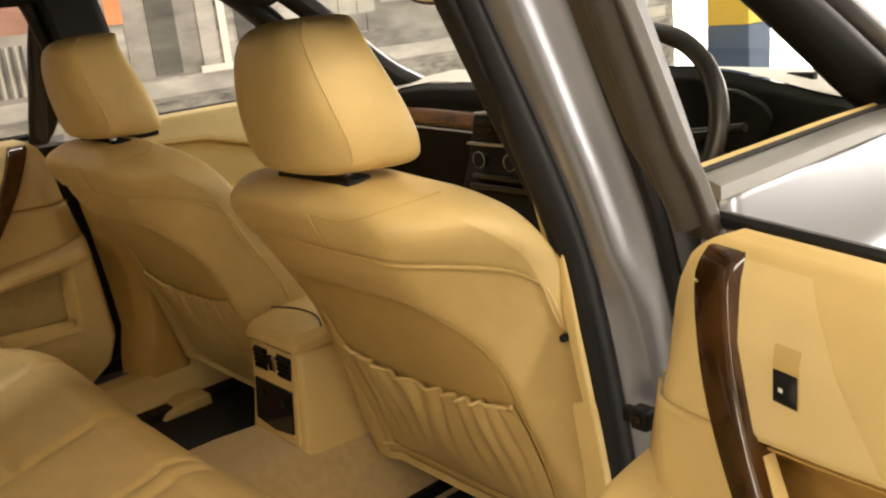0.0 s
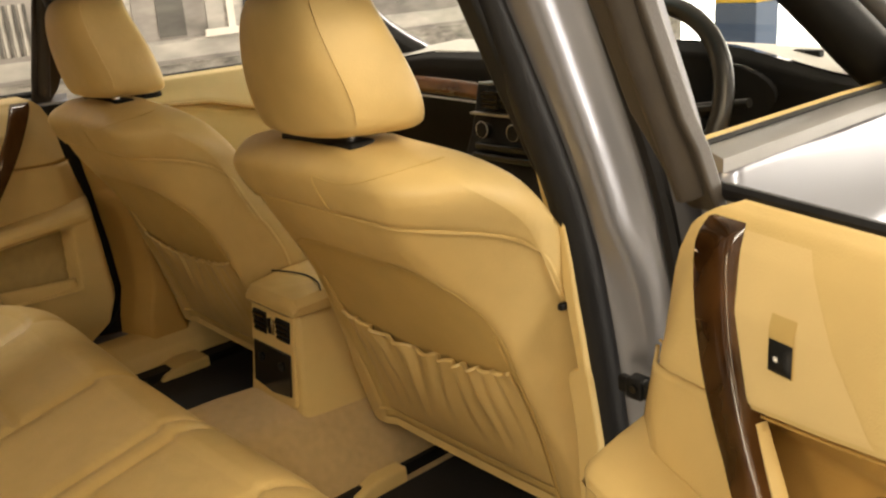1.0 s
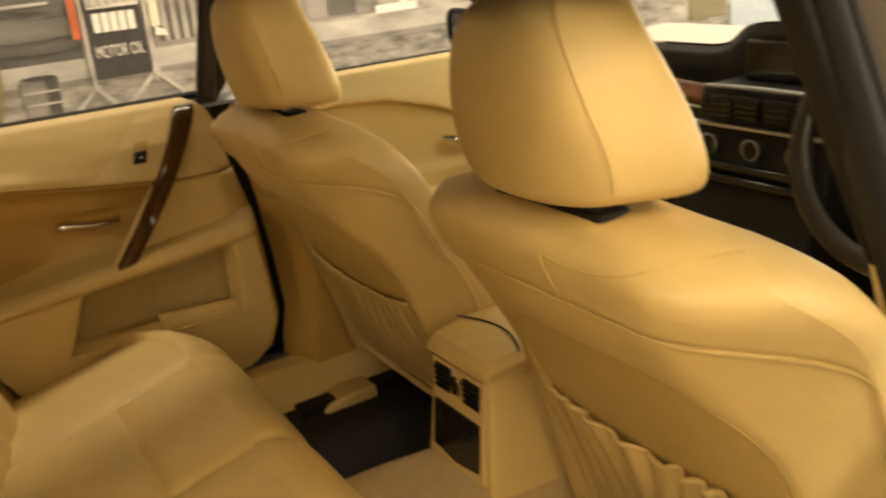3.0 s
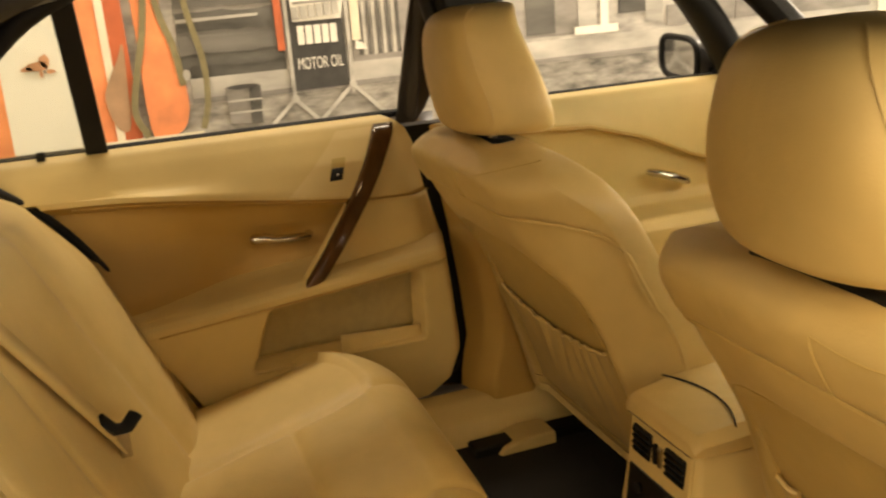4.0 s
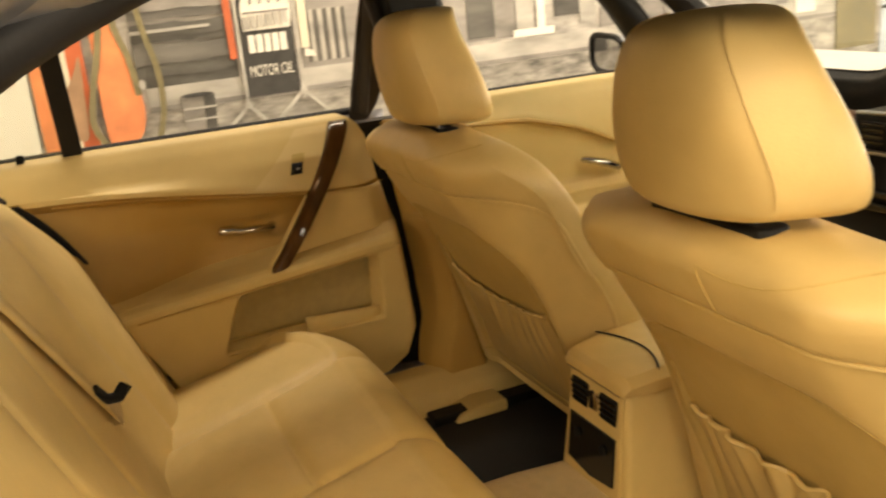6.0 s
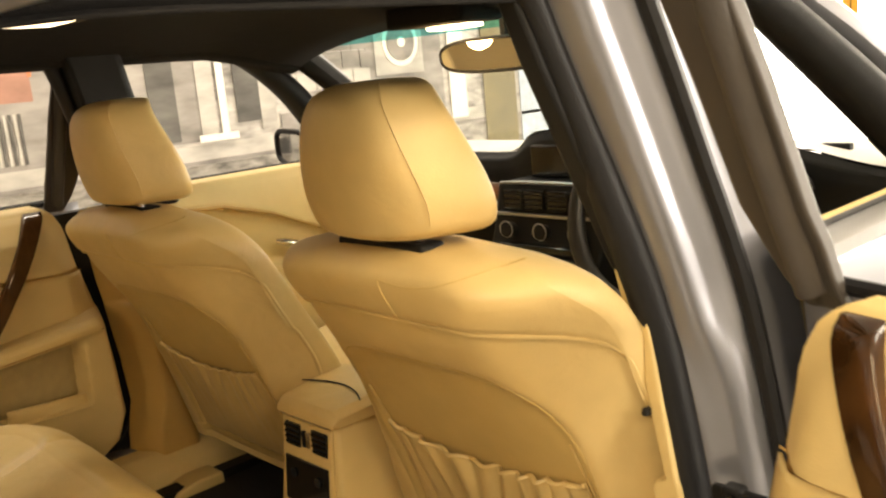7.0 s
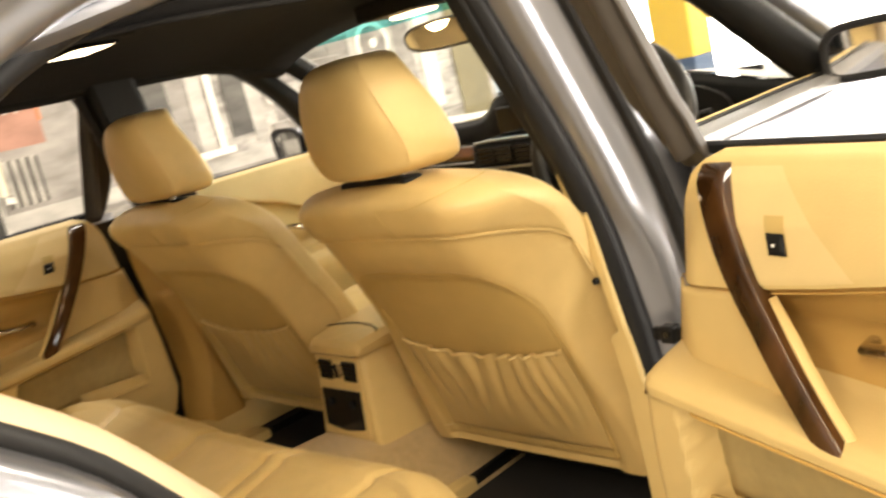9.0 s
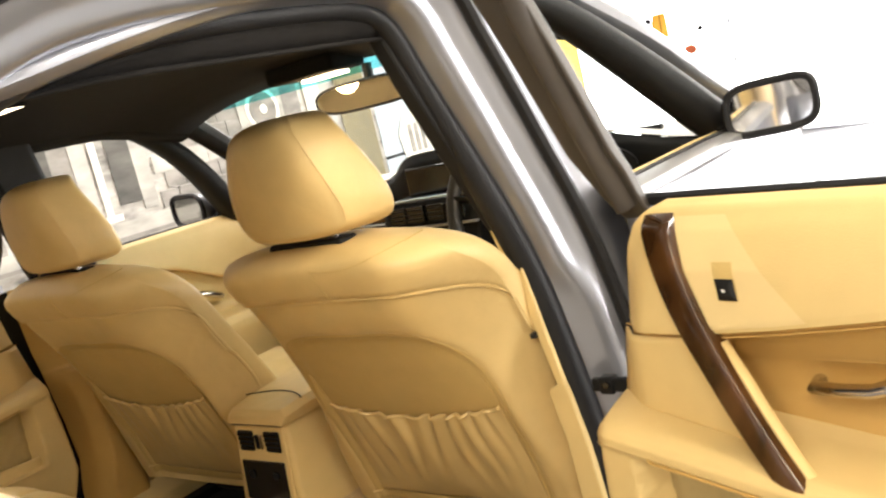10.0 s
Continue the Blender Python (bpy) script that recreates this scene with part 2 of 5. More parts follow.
# ---- the workshop round the car ----
GROUND = -0.07
tagged(single("ground", box(-8, 8, -8, 12, GROUND - 0.2, GROUND), CONCRETE, "worn grey concrete workshop floor", "floor", kind="structure"), kind="structure")
single("ceiling", box(-2.6, 6, -6, 9, 3.2, 3.35), PLASTER, "plain pale plastered workshop ceiling", "ceiling", kind="structure")
single("wall_south", box(-2.6, 6, -6.2, -6, GROUND, 3.2), PLASTER, "plain pale plastered wall", "wall", kind="structure")
single("wall_east", box(6, 6.2, -6, 9, GROUND, 3.2), PLASTER, "plain pale plastered wall", "wall", kind="structure")
SKY_GLOW = glow_material("bright_daylight", (1.0, 0.98, 0.95), 9.0)
single("backdrop", box(-6, 6, 9.0, 9.2, GROUND, 3.2), SKY_GLOW, "overexposed white daylight beyond the workshop", "backdrop", kind="structure")

MX = -2.25
MURAL = node_material("grey_mural_print", (0.42, 0.40, 0.37), 0.75, scale=26, vary=0.75, bump=0.05, stretch=(1, 0.35, 1.0))
west = thing("wall_west", (MX - 0.1, 1, GROUND), "wall covered with a black and white printed street mural", "wall", kind="structure")
part("mural", box(MX - 0.2, MX, -6, 4.6, GROUND, 3.2), MURAL, west, "grey printed street scene")


def ink(name, colour, vary=0.2, scale=30, stretch=(1, 1, 1)):
    return node_material(name, colour, 0.75, scale=scale, vary=vary, bump=0.0, stretch=stretch)


INK_ORANGE = ink("orange_print", (0.74, 0.25, 0.11), 0.35, 12)
INK_ORANGE_YELLOW = ink("orange_paper", (0.85, 0.42, 0.05), 0.1)
INK_ORANGE_DARK = ink("dark_orange_print", (0.50, 0.12, 0.05), 0.25, 14)
INK_RED = ink("faded_red_print", (0.36, 0.19, 0.14), 0.4, 14, (1, 0.5, 1))
INK_WHITE = ink("white_print", (0.78, 0.75, 0.68), 0.06)
INK_RUST = ink("faded_rust_print", (0.62, 0.30, 0.17), 0.4, 20)
INK_CREAM = ink("cream_print", (0.72, 0.66, 0.52), 0.1)
INK_BLACK = ink("charcoal_print", (0.05, 0.048, 0.045), 0.3)
INK_DARK = ink("dark_grey_print", (0.11, 0.105, 0.095), 0.7, 16, (1, 0.3, 1))
INK_SHADE = ink("street_shade_print", (0.15, 0.142, 0.128), 0.7, 12, (1, 0.25, 1))
INK_MID = ink("mid_grey_print", (0.28, 0.26, 0.24), 0.6, 16, (1, 0.35, 1))
INK_LIGHT = ink("light_grey_print", (0.46, 0.44, 0.40), 0.45, 16, (1, 0.35, 1))
INK_RUBBLE = ink("rubble_grey_print", (0.30, 0.28, 0.25), 0.85, 34, (1, 0.4, 1.2))
INK_BROWN = ink("brown_shadow_print", (0.33, 0.20, 0.12), 0.4, 14)
INK_OLIVE = ink("olive_print", (0.20, 0.17, 0.09), 0.3)
INK_BLUE = ink("pale_blue_print", (0.45, 0.52, 0.60), 0.2)
LAYER = [0]


def flat(name, outline, material, level=1, label=""):
    """A flat printed shape on the mural, y and z."""
    LAYER[0] += 1
    x = MX + 0.004 * level
    return part(name, prism([(x, y, z) for y, z in outline], (-0.0035, 0, 0)), material, west, label, smooth=0)


def rect(y0, y1, z0, z1, lean=0.0):
    return [(y0, z0), (y1, z0), (y1 + lean, z1), (y0 + lean, z1)]


def blob(cy, cz, ry, rz, n=24, jag=0.0, seed=1):
    r = random.Random(seed)
    return [(cy + ry * math.cos(2 * math.pi * i / n) * (1 + jag * (r.random() - 0.5)), cz + rz * math.sin(2 * math.pi * i / n) * (1 + jag * (r.random() - 0.5))) for i in range(n)]


def stripe(points, w):
    """A drawn line of width w through the points."""
    p = [Vector((q[0], q[1])) for q in points]
    left, right = [], []
    for i, q in enumerate(p):
        d = (p[min(i + 1, len(p) - 1)] - p[max(i - 1, 0)]).normalized()
        nrm = Vector((-d.y, d.x)) * (w / 2)
        left.append(tuple(q + nrm))
        right.append(tuple(q - nrm))
    return left + right[::-1]


def spline2(points):
    return [(p.x, p.y) for p in spline([(a, b, 0) for a, b in points], 6)]


def soft(points):
    """A rounded outline through the points."""
    line = spline([(a, b, 0) for a, b in points[-2:] + points + points[:2]], 4)
    return [(p.x, p.y) for p in line[8:8 + 4 * len(points)]]


# street and ground of the picture
flat("rubble_ground", rect(-2.6, 4.55, 0.2, 0.86), INK_RUBBLE, 1)
flat("kerb", rect(-0.35, 4.5, 0.86, 0.945), INK_LIGHT, 1)
flat("kerb_shadow", rect(-0.35, 4.5, 0.862, 0.88), INK_MID, 2)
r_street = random.Random(4)
z_band, band_no = 0.955, 0
while z_band < 1.75:
    high = r_street.uniform(0.018, 0.05)
    ink_ = r_street.choice((INK_DARK, INK_SHADE, INK_SHADE)) if z_band < 1.13 else r_street.choice((INK_SHADE, INK_MID, INK_SHADE))
    n_ = 9
    low = [(-0.37 + 0.35 * i / n_, z_band + r_street.uniform(-0.005, 0.005)) for i in range(n_ + 1)]
    flat("street_band", low + [(y, z + high + 0.012) for y, z in low[::-1]], ink_, 1 + band_no % 3)
    band_no += 1
    z_band += high
flat("street_shade", rect(-0.37, -0.02, 0.945, 1.76), INK_DARK, 0.5)
flat("pale_band", [(-0.37, 1.128), (-0.10, 1.133), (-0.10, 1.142), (-0.37, 1.14)], INK_LIGHT, 4)
flat("orange_strut", rect(-0.045, -0.02, 1.01, 1.7, -0.004), INK_ORANGE_DARK, 5)
flat("red_wall", rect(0.25, 0.455, 1.19, 1.75), INK_RED, 1)
flat("street_wall", rect(0.22, 0.74, 0.945, 1.19), INK_MID, 1)
flat("grey_wall", rect(0.455, 0.74, 1.19, 1.75), INK_MID, 1)
flat("orange_edge", rect(0.448, 0.462, 1.28, 1.75), INK_ORANGE, 2)
flat("pole", rect(0.219, 0.250, 1.02, 1.75, 0.003), INK_CREAM, 4)
flat("pole_foot", [(0.226, 0.99), (0.27, 0.985), (0.262, 1.005), (0.23, 1.02)], INK_WHITE, 5)
flat("script_stroke", stripe([(0.25 + 0.012 * k, 1.335 + 0.018 * math.sin(k * 1.7) + 0.0008 * k) for k in range(14)], 0.010), INK_WHITE, 5)
for k in range(9):
    flat("fence_slat", rect(0.245 + k * 0.018, 0.255 + k * 0.018, 0.965, 1.15), INK_LIGHT if k % 2 else INK_DARK, 2)
flat("orange_post", rect(0.735, 0.80, 1.19, 1.75, -0.01), INK_ORANGE, 2)
flat("building_front", rect(0.80, 1.12, 0.96, 1.9), INK_MID, 1)
flat("building_door", rect(0.90, 1.02, 0.97, 1.5), INK_DARK, 2)
flat("grey_column", rect(1.12, 1.20, 0.965, 1.9), INK_LIGHT, 2)
flat("white_column", rect(1.215, 1.25, 0.975, 1.9), INK_WHITE, 3)
flat("column_foot", rect(1.10, 1.29, 0.955, 0.985), INK_WHITE, 4)
flat("dark_window", rect(1.30, 1.42, 1.02, 1.7), INK_DARK, 2)
flat("window_post", rect(1.42, 1.50, 0.98, 1.8), INK_LIGHT, 2)
for k in range(12):
    z = 0.955 + 0.085 * k
    for j in range(5):
        y = 1.52 + j * 0.11 + (0.05 if k % 2 else 0)
        flat("wall_block", rect(y, y + 0.104, z, z + 0.079), (INK_MID, INK_LIGHT, INK_MID)[(k * 5 + j * 3) % 3], 2)
# oil sign on its stand
flat("sign_board", rect(0.0, 0.195, 0.868, 1.33, -0.004), INK_BLACK, 3, "black oil sign with white lettering")
flat("sign_crest", [(0.015, 1.10), (0.185, 1.10)] + [(0.104 + 0.092 * math.cos(a), 1.165 + 0.10 * math.sin(a)) for a in np.linspace(-0.1, math.pi + 0.1, 16)], INK_WHITE, 4)
for k in range(4):
    flat("crest_gap", rect(0.05 + 0.034 * k, 0.056 + 0.034 * k, 1.19, 1.275), INK_BLACK, 5)
flat("crest_gap", rect(0.02, 0.185, 1.158, 1.166, 0.002), INK_MID, 5)
for k in range(6):
    flat("sign_bar", rect(0.016 + k * 0.028, 0.038 + k * 0.028, 1.106 + 0.002 * k, 1.148 + 0.002 * k, -0.003), INK_LIGHT, 6)
for k in range(5):
    flat("sign_bar", rect(0.027 + k * 0.029, 0.05 + k * 0.029, 1.022, 1.085), INK_WHITE, 4)
for y in (-0.012, 0.20):
    flat("sign_stile", rect(y, y + 0.012, 0.84, 1.42), INK_LIGHT, 4)
for a, b in (((-0.006, 0.84), (-0.10, 0.755)), ((-0.006, 0.84), (0.075, 0.755)), ((0.205, 0.87), (0.08, 0.755)), ((0.205, 0.87), (0.31, 0.762))):
    flat("sign_leg", stripe((a, b), 0.013), INK_LIGHT, 4)
flat("knob", blob(-0.006, 0.842, 0.014, 0.012), INK_LIGHT, 5)
flat("knob", blob(0.205, 0.87, 0.014, 0.012), INK_LIGHT, 5)


def lettering(text, y0, y1, z0, z1, level, material):
    cu = bpy.data.curves.new("lettering", "FONT")
    cu.body = text
    tmp = new("lettering_source", cu)
    dg = bpy.context.evaluated_depsgraph_get()
    me = bpy.data.meshes.new_from_object(tmp.evaluated_get(dg))
    co = np.array([v.co[:] for v in me.vertices])
    faces = [tuple(p.vertices) for p in me.polygons]
    lo, hi = co.min(0), co.max(0)
    bpy.data.objects.remove(tmp)
    b = BASE[west]
    verts = [(MX + 0.004 * level, y0 + (c[0] - lo[0]) / (hi[0] - lo[0]) * (y1 - y0), z0 + (c[1] - lo[1]) / (hi[1] - lo[1]) * (z1 - z0)) for c in co]
    return part("sign_words", (verts, faces), material, west, "white words on the oil sign", smooth=0)


lettering("MOTOR OIL", 0.018, 0.178, 0.938, 0.978, 5, INK_WHITE)
# fuel pumps
flat("barrel", [(-0.234, 0.78), (-0.128, 0.772)] + [(-0.181 + 0.061 * math.cos(a), 0.903 + 0.008 * math.sin(a)) for a in np.linspace(0, math.pi, 9)], INK_MID, 3)
flat("barrel_shade", [(-0.165, 0.776), (-0.128, 0.772), (-0.121, 0.90), (-0.16, 0.90)], INK_DARK, 4)
flat("barrel_mouth", blob(-0.181, 0.904, 0.054, 0.007), INK_BLACK, 5)
for z in (0.815, 0.855):
    flat("barrel_hoop", rect(-0.239, -0.121, z, z + 0.006), INK_LIGHT, 6)
flat("pump_body", rect(-0.705, -0.60, 0.765, 1.9), INK_ORANGE, 3, "orange painted fuel pump")
flat("pump_edge", rect(-0.61, -0.585, 0.765, 1.9), INK_CREAM, 4)
flat("pump_pillar", rect(-0.585, -0.53, 0.765, 1.9), INK_ORANGE_DARK, 4)
flat("pump_shadow", soft([(-0.585, 0.80), (-0.56, 0.82), (-0.55, 0.95), (-0.545, 1.08), (-0.57, 1.03), (-0.615, 0.95), (-0.625, 0.90), (-0.61, 0.83)]), INK_BROWN, 5)
flat("pump_belly", soft([(-0.50, 0.80), (-0.45, 0.765), (-0.39, 0.79), (-0.365, 0.87), (-0.375, 0.98), (-0.41, 1.15), (-0.43, 1.6), (-0.52, 1.6), (-0.50, 1.2)]), INK_ORANGE, 5)
flat("pump_plinth", rect(-0.72, -0.33, 0.752, 0.772), INK_CREAM, 6)
flat("hose", stripe(spline2([(-0.45, 1.6), (-0.463, 1.2), (-0.524, 0.95), (-0.54, 0.85), (-0.51, 0.775)]), 0.022), INK_OLIVE, 7)
flat("hose", stripe(spline2([(-0.36, 1.5), (-0.335, 1.19), (-0.302, 1.01), (-0.304, 0.874), (-0.33, 0.78)]), 0.02), INK_OLIVE, 7)
flat("hose", stripe(spline2([(-0.45, 1.5), (-0.424, 1.195), (-0.39, 1.06), (-0.375, 0.93)]), 0.022), INK_OLIVE, 6)
flat("pump_knob", blob(-0.36, 0.962, 0.012, 0.018), INK_LIGHT, 7)
flat("pump_glass", rect(-0.925, -0.72, 0.765, 1.9, 0.02), INK_WHITE, 3, "white front of a fuel pump")
flat("pump_side", rect(-0.995, -0.925, 0.74, 1.9, 0.02), INK_ORANGE, 3)
for a, b, c, d in ((-0.81, 1.035, 0.030, 0.016), (-0.785, 1.052, 0.016, 0.020), (-0.84, 1.03, 0.020, 0.007), (-0.77, 1.018, 0.014, 0.006), (-0.80, 1.012, 0.006, 0.014)):
    flat("faded_mark", blob(a, b, c, d, 14, 0.5, int(a * -1000)), INK_RUST, 5)
flat("dark_corner", rect(-2.4, -1.0, 0.8, 1.9), INK_DARK, 1)
# farther along the street
flat("shop_front", rect(2.05, 2.56, 0.95, 1.9), INK_MID, 1)
flat("fan_case", rect(2.10, 2.42, 1.16, 1.48), INK_LIGHT, 3)
flat("fan_ring", blob(2.27, 1.315, 0.118, 0.118, 36), INK_WHITE, 4)
flat("fan_grille", blob(2.27, 1.315, 0.092, 0.092, 36), INK_MID, 5)
flat("fan_hub", blob(2.27, 1.315, 0.025, 0.025), INK_WHITE, 6)
flat("shop_post", rect(2.60, 2.72, 0.9, 1.9), INK_WHITE, 3)
flat("green_panel", rect(2.86, 3.12, 0.7, 1.5), INK_OLIVE, 3)
flat("pale_panel", rect(3.16, 4.3, 0.6, 1.6), INK_BLUE, 2)
flat("shield", [(3.36, 0.80), (3.50, 0.74), (3.64, 0.80), (3.68, 0.98), (3.60, 1.12), (3.40, 1.12), (3.32, 0.98)], INK_WHITE, 4)
for k in range(3):
    flat("shield_bar", rect(3.42 + 0.06 * k, 3.455 + 0.06 * k, 0.86, 1.04), INK_MID, 5)

COLUMN_Y = ink("yellow_column_paint", (0.75, 0.50, 0.04), 0.06)
COLUMN_B = ink("blue_column_paint", (0.06, 0.10, 0.18), 0.1)
COLUMN_W = ink("white_column_paint", (0.75, 0.74, 0.70), 0.05)
col = thing("column", (-2.06, 5.1, GROUND), "square workshop column painted yellow over blue", "column", kind="structure")
part("blue_base", box(-2.22, -1.90, 4.95, 5.25, GROUND, 0.76), COLUMN_B, col, "dark blue painted foot", 0, 0.01)
part("yellow_shaft", box(-2.22, -1.90, 4.95, 5.25, 0.76, 3.2), COLUMN_Y, col, "yellow painted shaft", 0, 0.01)
single("column", loft([[(-2.9 + 0.2 * math.cos(a), 5.2 + 0.2 * math.sin(a), z) for a in (2 * math.pi * i / 24 for i in range(24))] for z in (GROUND, 3.2)]), COLUMN_W, "round white painted workshop column", "column", kind="structure")


# ---- the car: sides, roof, pillars ----
APERTURE = [(0.728, -0.10, 0.405), (0.727, -0.03, 0.43), (0.722, 0.0, 0.482), (0.706, 0.012, 0.577), (0.675, 0.018, 0.762), (0.644, 0.008, 0.95), (0.624, -0.032, 1.065),
            (0.604, -0.072, 1.19), (0.594, -0.10, 1.262), (0.588, -0.145, 1.29), (0.586, -0.25, 1.296), (0.587, -0.343, 1.289), (0.590, -0.43, 1.273), (0.593, -0.508, 1.254),
            (0.598, -0.60, 1.226), (0.610, -0.70, 1.175), (0.630, -0.79, 1.09), (0.655, -0.835, 1.01), (0.685, -0.815, 0.965), (0.70, -0.735, 0.89), (0.705, -0.655, 0.777),
            (0.712, -0.56, 0.65), (0.72, -0.47, 0.52), (0.727, -0.38, 0.43), (0.728, -0.28, 0.405)]


def closed_line(points, n):
    line = spline(points[-2:] + points + points[:2], n)
    return line[2 * n:-2 * n + 0][:len(points) * n]


LOOP = closed_line(APERTURE, 4)
MID = Vector((0.65, -0.36, 0.85))


LOOP = [p + Vector((0, -0.012 * step(-p.y, 0.55, 0.75), 0.034 * step(-p.y, 0.25, 0.62) * step(p.z, 0.95, 1.1))) for p in LOOP]
for _ in range(3):
    LOOP = [(LOOP[i - 3] + LOOP[i - 2] + LOOP[i - 1] + p + LOOP[(i + 1) % len(LOOP)] + LOOP[(i + 2) % len(LOOP)] + LOOP[(i + 3) % len(LOOP)]) / 7 if p.y > -0.09 and 0.6 < p.z < 1.2 else p for i, p in enumerate(LOOP)]
FAR_LOOP = LOOP
LOOP = [p + Vector((0, 0.044 * step(p.y, -0.45, -0.10) - 0.013 * step(p.z, 0.86, 1.06) * step(p.y, -0.30, -0.10), 0)) for p in LOOP]
LOOPS = {1: LOOP, -1: FAR_LOOP}


def seal_radius(t):
    p = LOOP[round(t * (len(LOOP) - 1))]
    return 0.0165 + 0.0060 * step(p.y, -0.08, 0.02) * (1 - step(p.z, 1.0, 1.2))


def far_seal_radius(t):
    p = LOOP[round(t * (len(LOOP) - 1))]
    if p.y > -0.16:
        return 0.004 + 0.0125 * step(p.z, 0.93, 1.02)
    return 0.0165 - 0.010 * step(-p.y, 0.2, 0.35) * (1 - step(p.z, 1.0, 1.15))


def away(i, k=None):
    """Out of the opening, in the side's own plane."""
    a, b = LOOP[(i - 1) % len(LOOP)], LOOP[(i + 1) % len(LOOP)]
    d = b - a
    nrm = Vector((0, d.z, -d.y)).normalized()
    if nrm.dot(LOOP[i] - MID) < 0:
        nrm.negate()
    return nrm


RAISED = [(0.0, 0.0), (0.011, 0.004), (0.022, 0.006), (0.033, 0.008), (0.042, 0.011), (0.048, 0.016), (0.0515, 0.023), (0.0535, 0.030), (0.0555, 0.036), (0.059, 0.042), (0.064, 0.050), (0.071, 0.062), (0.088, 0.080), (0.090, 0.16)]
HOLLOW = [(0.0, 0.0), (0.011, 0.005), (0.022, 0.013), (0.036, 0.020), (0.046, 0.024), (0.053, 0.027), (0.058, 0.031), (0.063, 0.036), (0.067, 0.042), (0.070, 0.050), (0.073, 0.060), (0.078, 0.072), (0.088, 0.080), (0.090, 0.16)]


def jamb_section(z):
    """Section of the door opening: an outer bulge above, a plain hollow below."""
    k = step(z, 0.835, 0.865)
    points = [(a[0] + (b[0] - a[0]) * k, a[1] + (b[1] - a[1]) * k) for a, b in zip(HOLLOW, RAISED)]
    return [(p.x, p.y) for p in spline([(dx, da, 0) for dx, da in points], 3)]


def ribbon(section, sign=1):
    """The opening's painted edge, lofted round the loop; each ring is one line of the section."""
    loop = LOOPS[sign]
    cuts = [section(p.z) for p in loop]
    return loft([[(sign * (p.x + cuts[i][k][0]), (p + away(i) * cuts[i][k][1]).y, (p + away(i) * cuts[i][k][1]).z) for i, p in enumerate(loop)] for k in range(len(cuts[0]))], caps=False)


body = thing("car_body", (0, 0, GROUND), "silver-grey saloon car body with its doors open and shut", "car")
for s in (1, -1):
    # far opening takes the shade-toned tan of its pillar trim
    part("door_aperture", ribbon(jamb_section, s), PAINT if s > 0 else CARD_SHADE, body, "silver-grey painted door opening" if s > 0 else "far door opening in the trim's shade-toned tan")
    if s < 0:
        # added black box, keeps the see-through door gap dark
        part("door_gap_backing", box(-0.79, -0.755, -0.12, 0.12, 0.34, 0.95), RUBBER, body, "black backing added to close the far door gap")
    part("door_seal", tube([(s * p.x, p.y, p.z) for p in LOOPS[s]], seal_radius if s > 0 else far_seal_radius, 10, True), RUBBER, body, "black rubber door seal")
    if s > 0:
        part("jamb_trim", tube([(s * (p.x - 0.022), p.y, p.z) for i, p in enumerate(LOOP) if p.y < -0.30 and p.z < 1.0 and not (p.y > -0.42 and p.z > 0.9)], 0.034, 10), CARD_PALE, body, "beige edge trim of the rear door opening")
    if s > 0:
        part("seal_lip", tube([(s * (LOOP[i].x + 0.010), (LOOP[i] + away(i) * 0.016).y, (LOOP[i] + away(i) * 0.016).z) for i in range(len(LOOP))], lambda t: 0.007, 8, True), RUBBER, body)
    pillar = [i for i, p in enumerate(LOOP) if p.z > 0.74 and p.y > -0.66 and (p.z > 1.05 or p.y > -0.15)]
    gap = [i for i, p in enumerate(LOOP) if p.z > 0.46 and p.y > -0.66 and (p.z > 1.05 or p.y > -0.15)]
    part("inner_pillar_edge", tube([(s * (LOOP[i].x - 0.008), (LOOP[i] + away(i) * 0.006).y, (LOOP[i] + away(i) * 0.006).z) for i in pillar if LOOP[i].z > 0.96 and LOOP[i].y > -0.2], 0.012, 10), LINER, body, "dark inner edge of the middle pillar", smooth=70)
    part("outer_seal", tube([(s * (LOOP[i].x + 0.080), (LOOP[i] + away(i) * 0.070).y, (LOOP[i] + away(i) * 0.070).z) for i in gap], 0.0115, 8), RUBBER, body, "thin black outer seal")


def roof_fn(u, v):
    x = (u - 0.5) * 2 * 0.60
    y = 0.46 - v * 1.5
    z = 1.375 - 0.055 * abs(2 * u - 1) ** 2.4 - 0.05 * step(y, 0.2, 0.5) - 0.14 * step(-y, 0.2, 1.1)
    return (x, y, z)


def liner_fn(u, v):
    x, y, z = roof_fn(u, v)
    z += 0.14 * step(-y, 0.2, 1.1) - 0.06 * step(-y, 0.45, 1.1)
    return (x * 0.985, y, z - 0.05 - 0.02 * abs(2 * u - 1) ** 6)


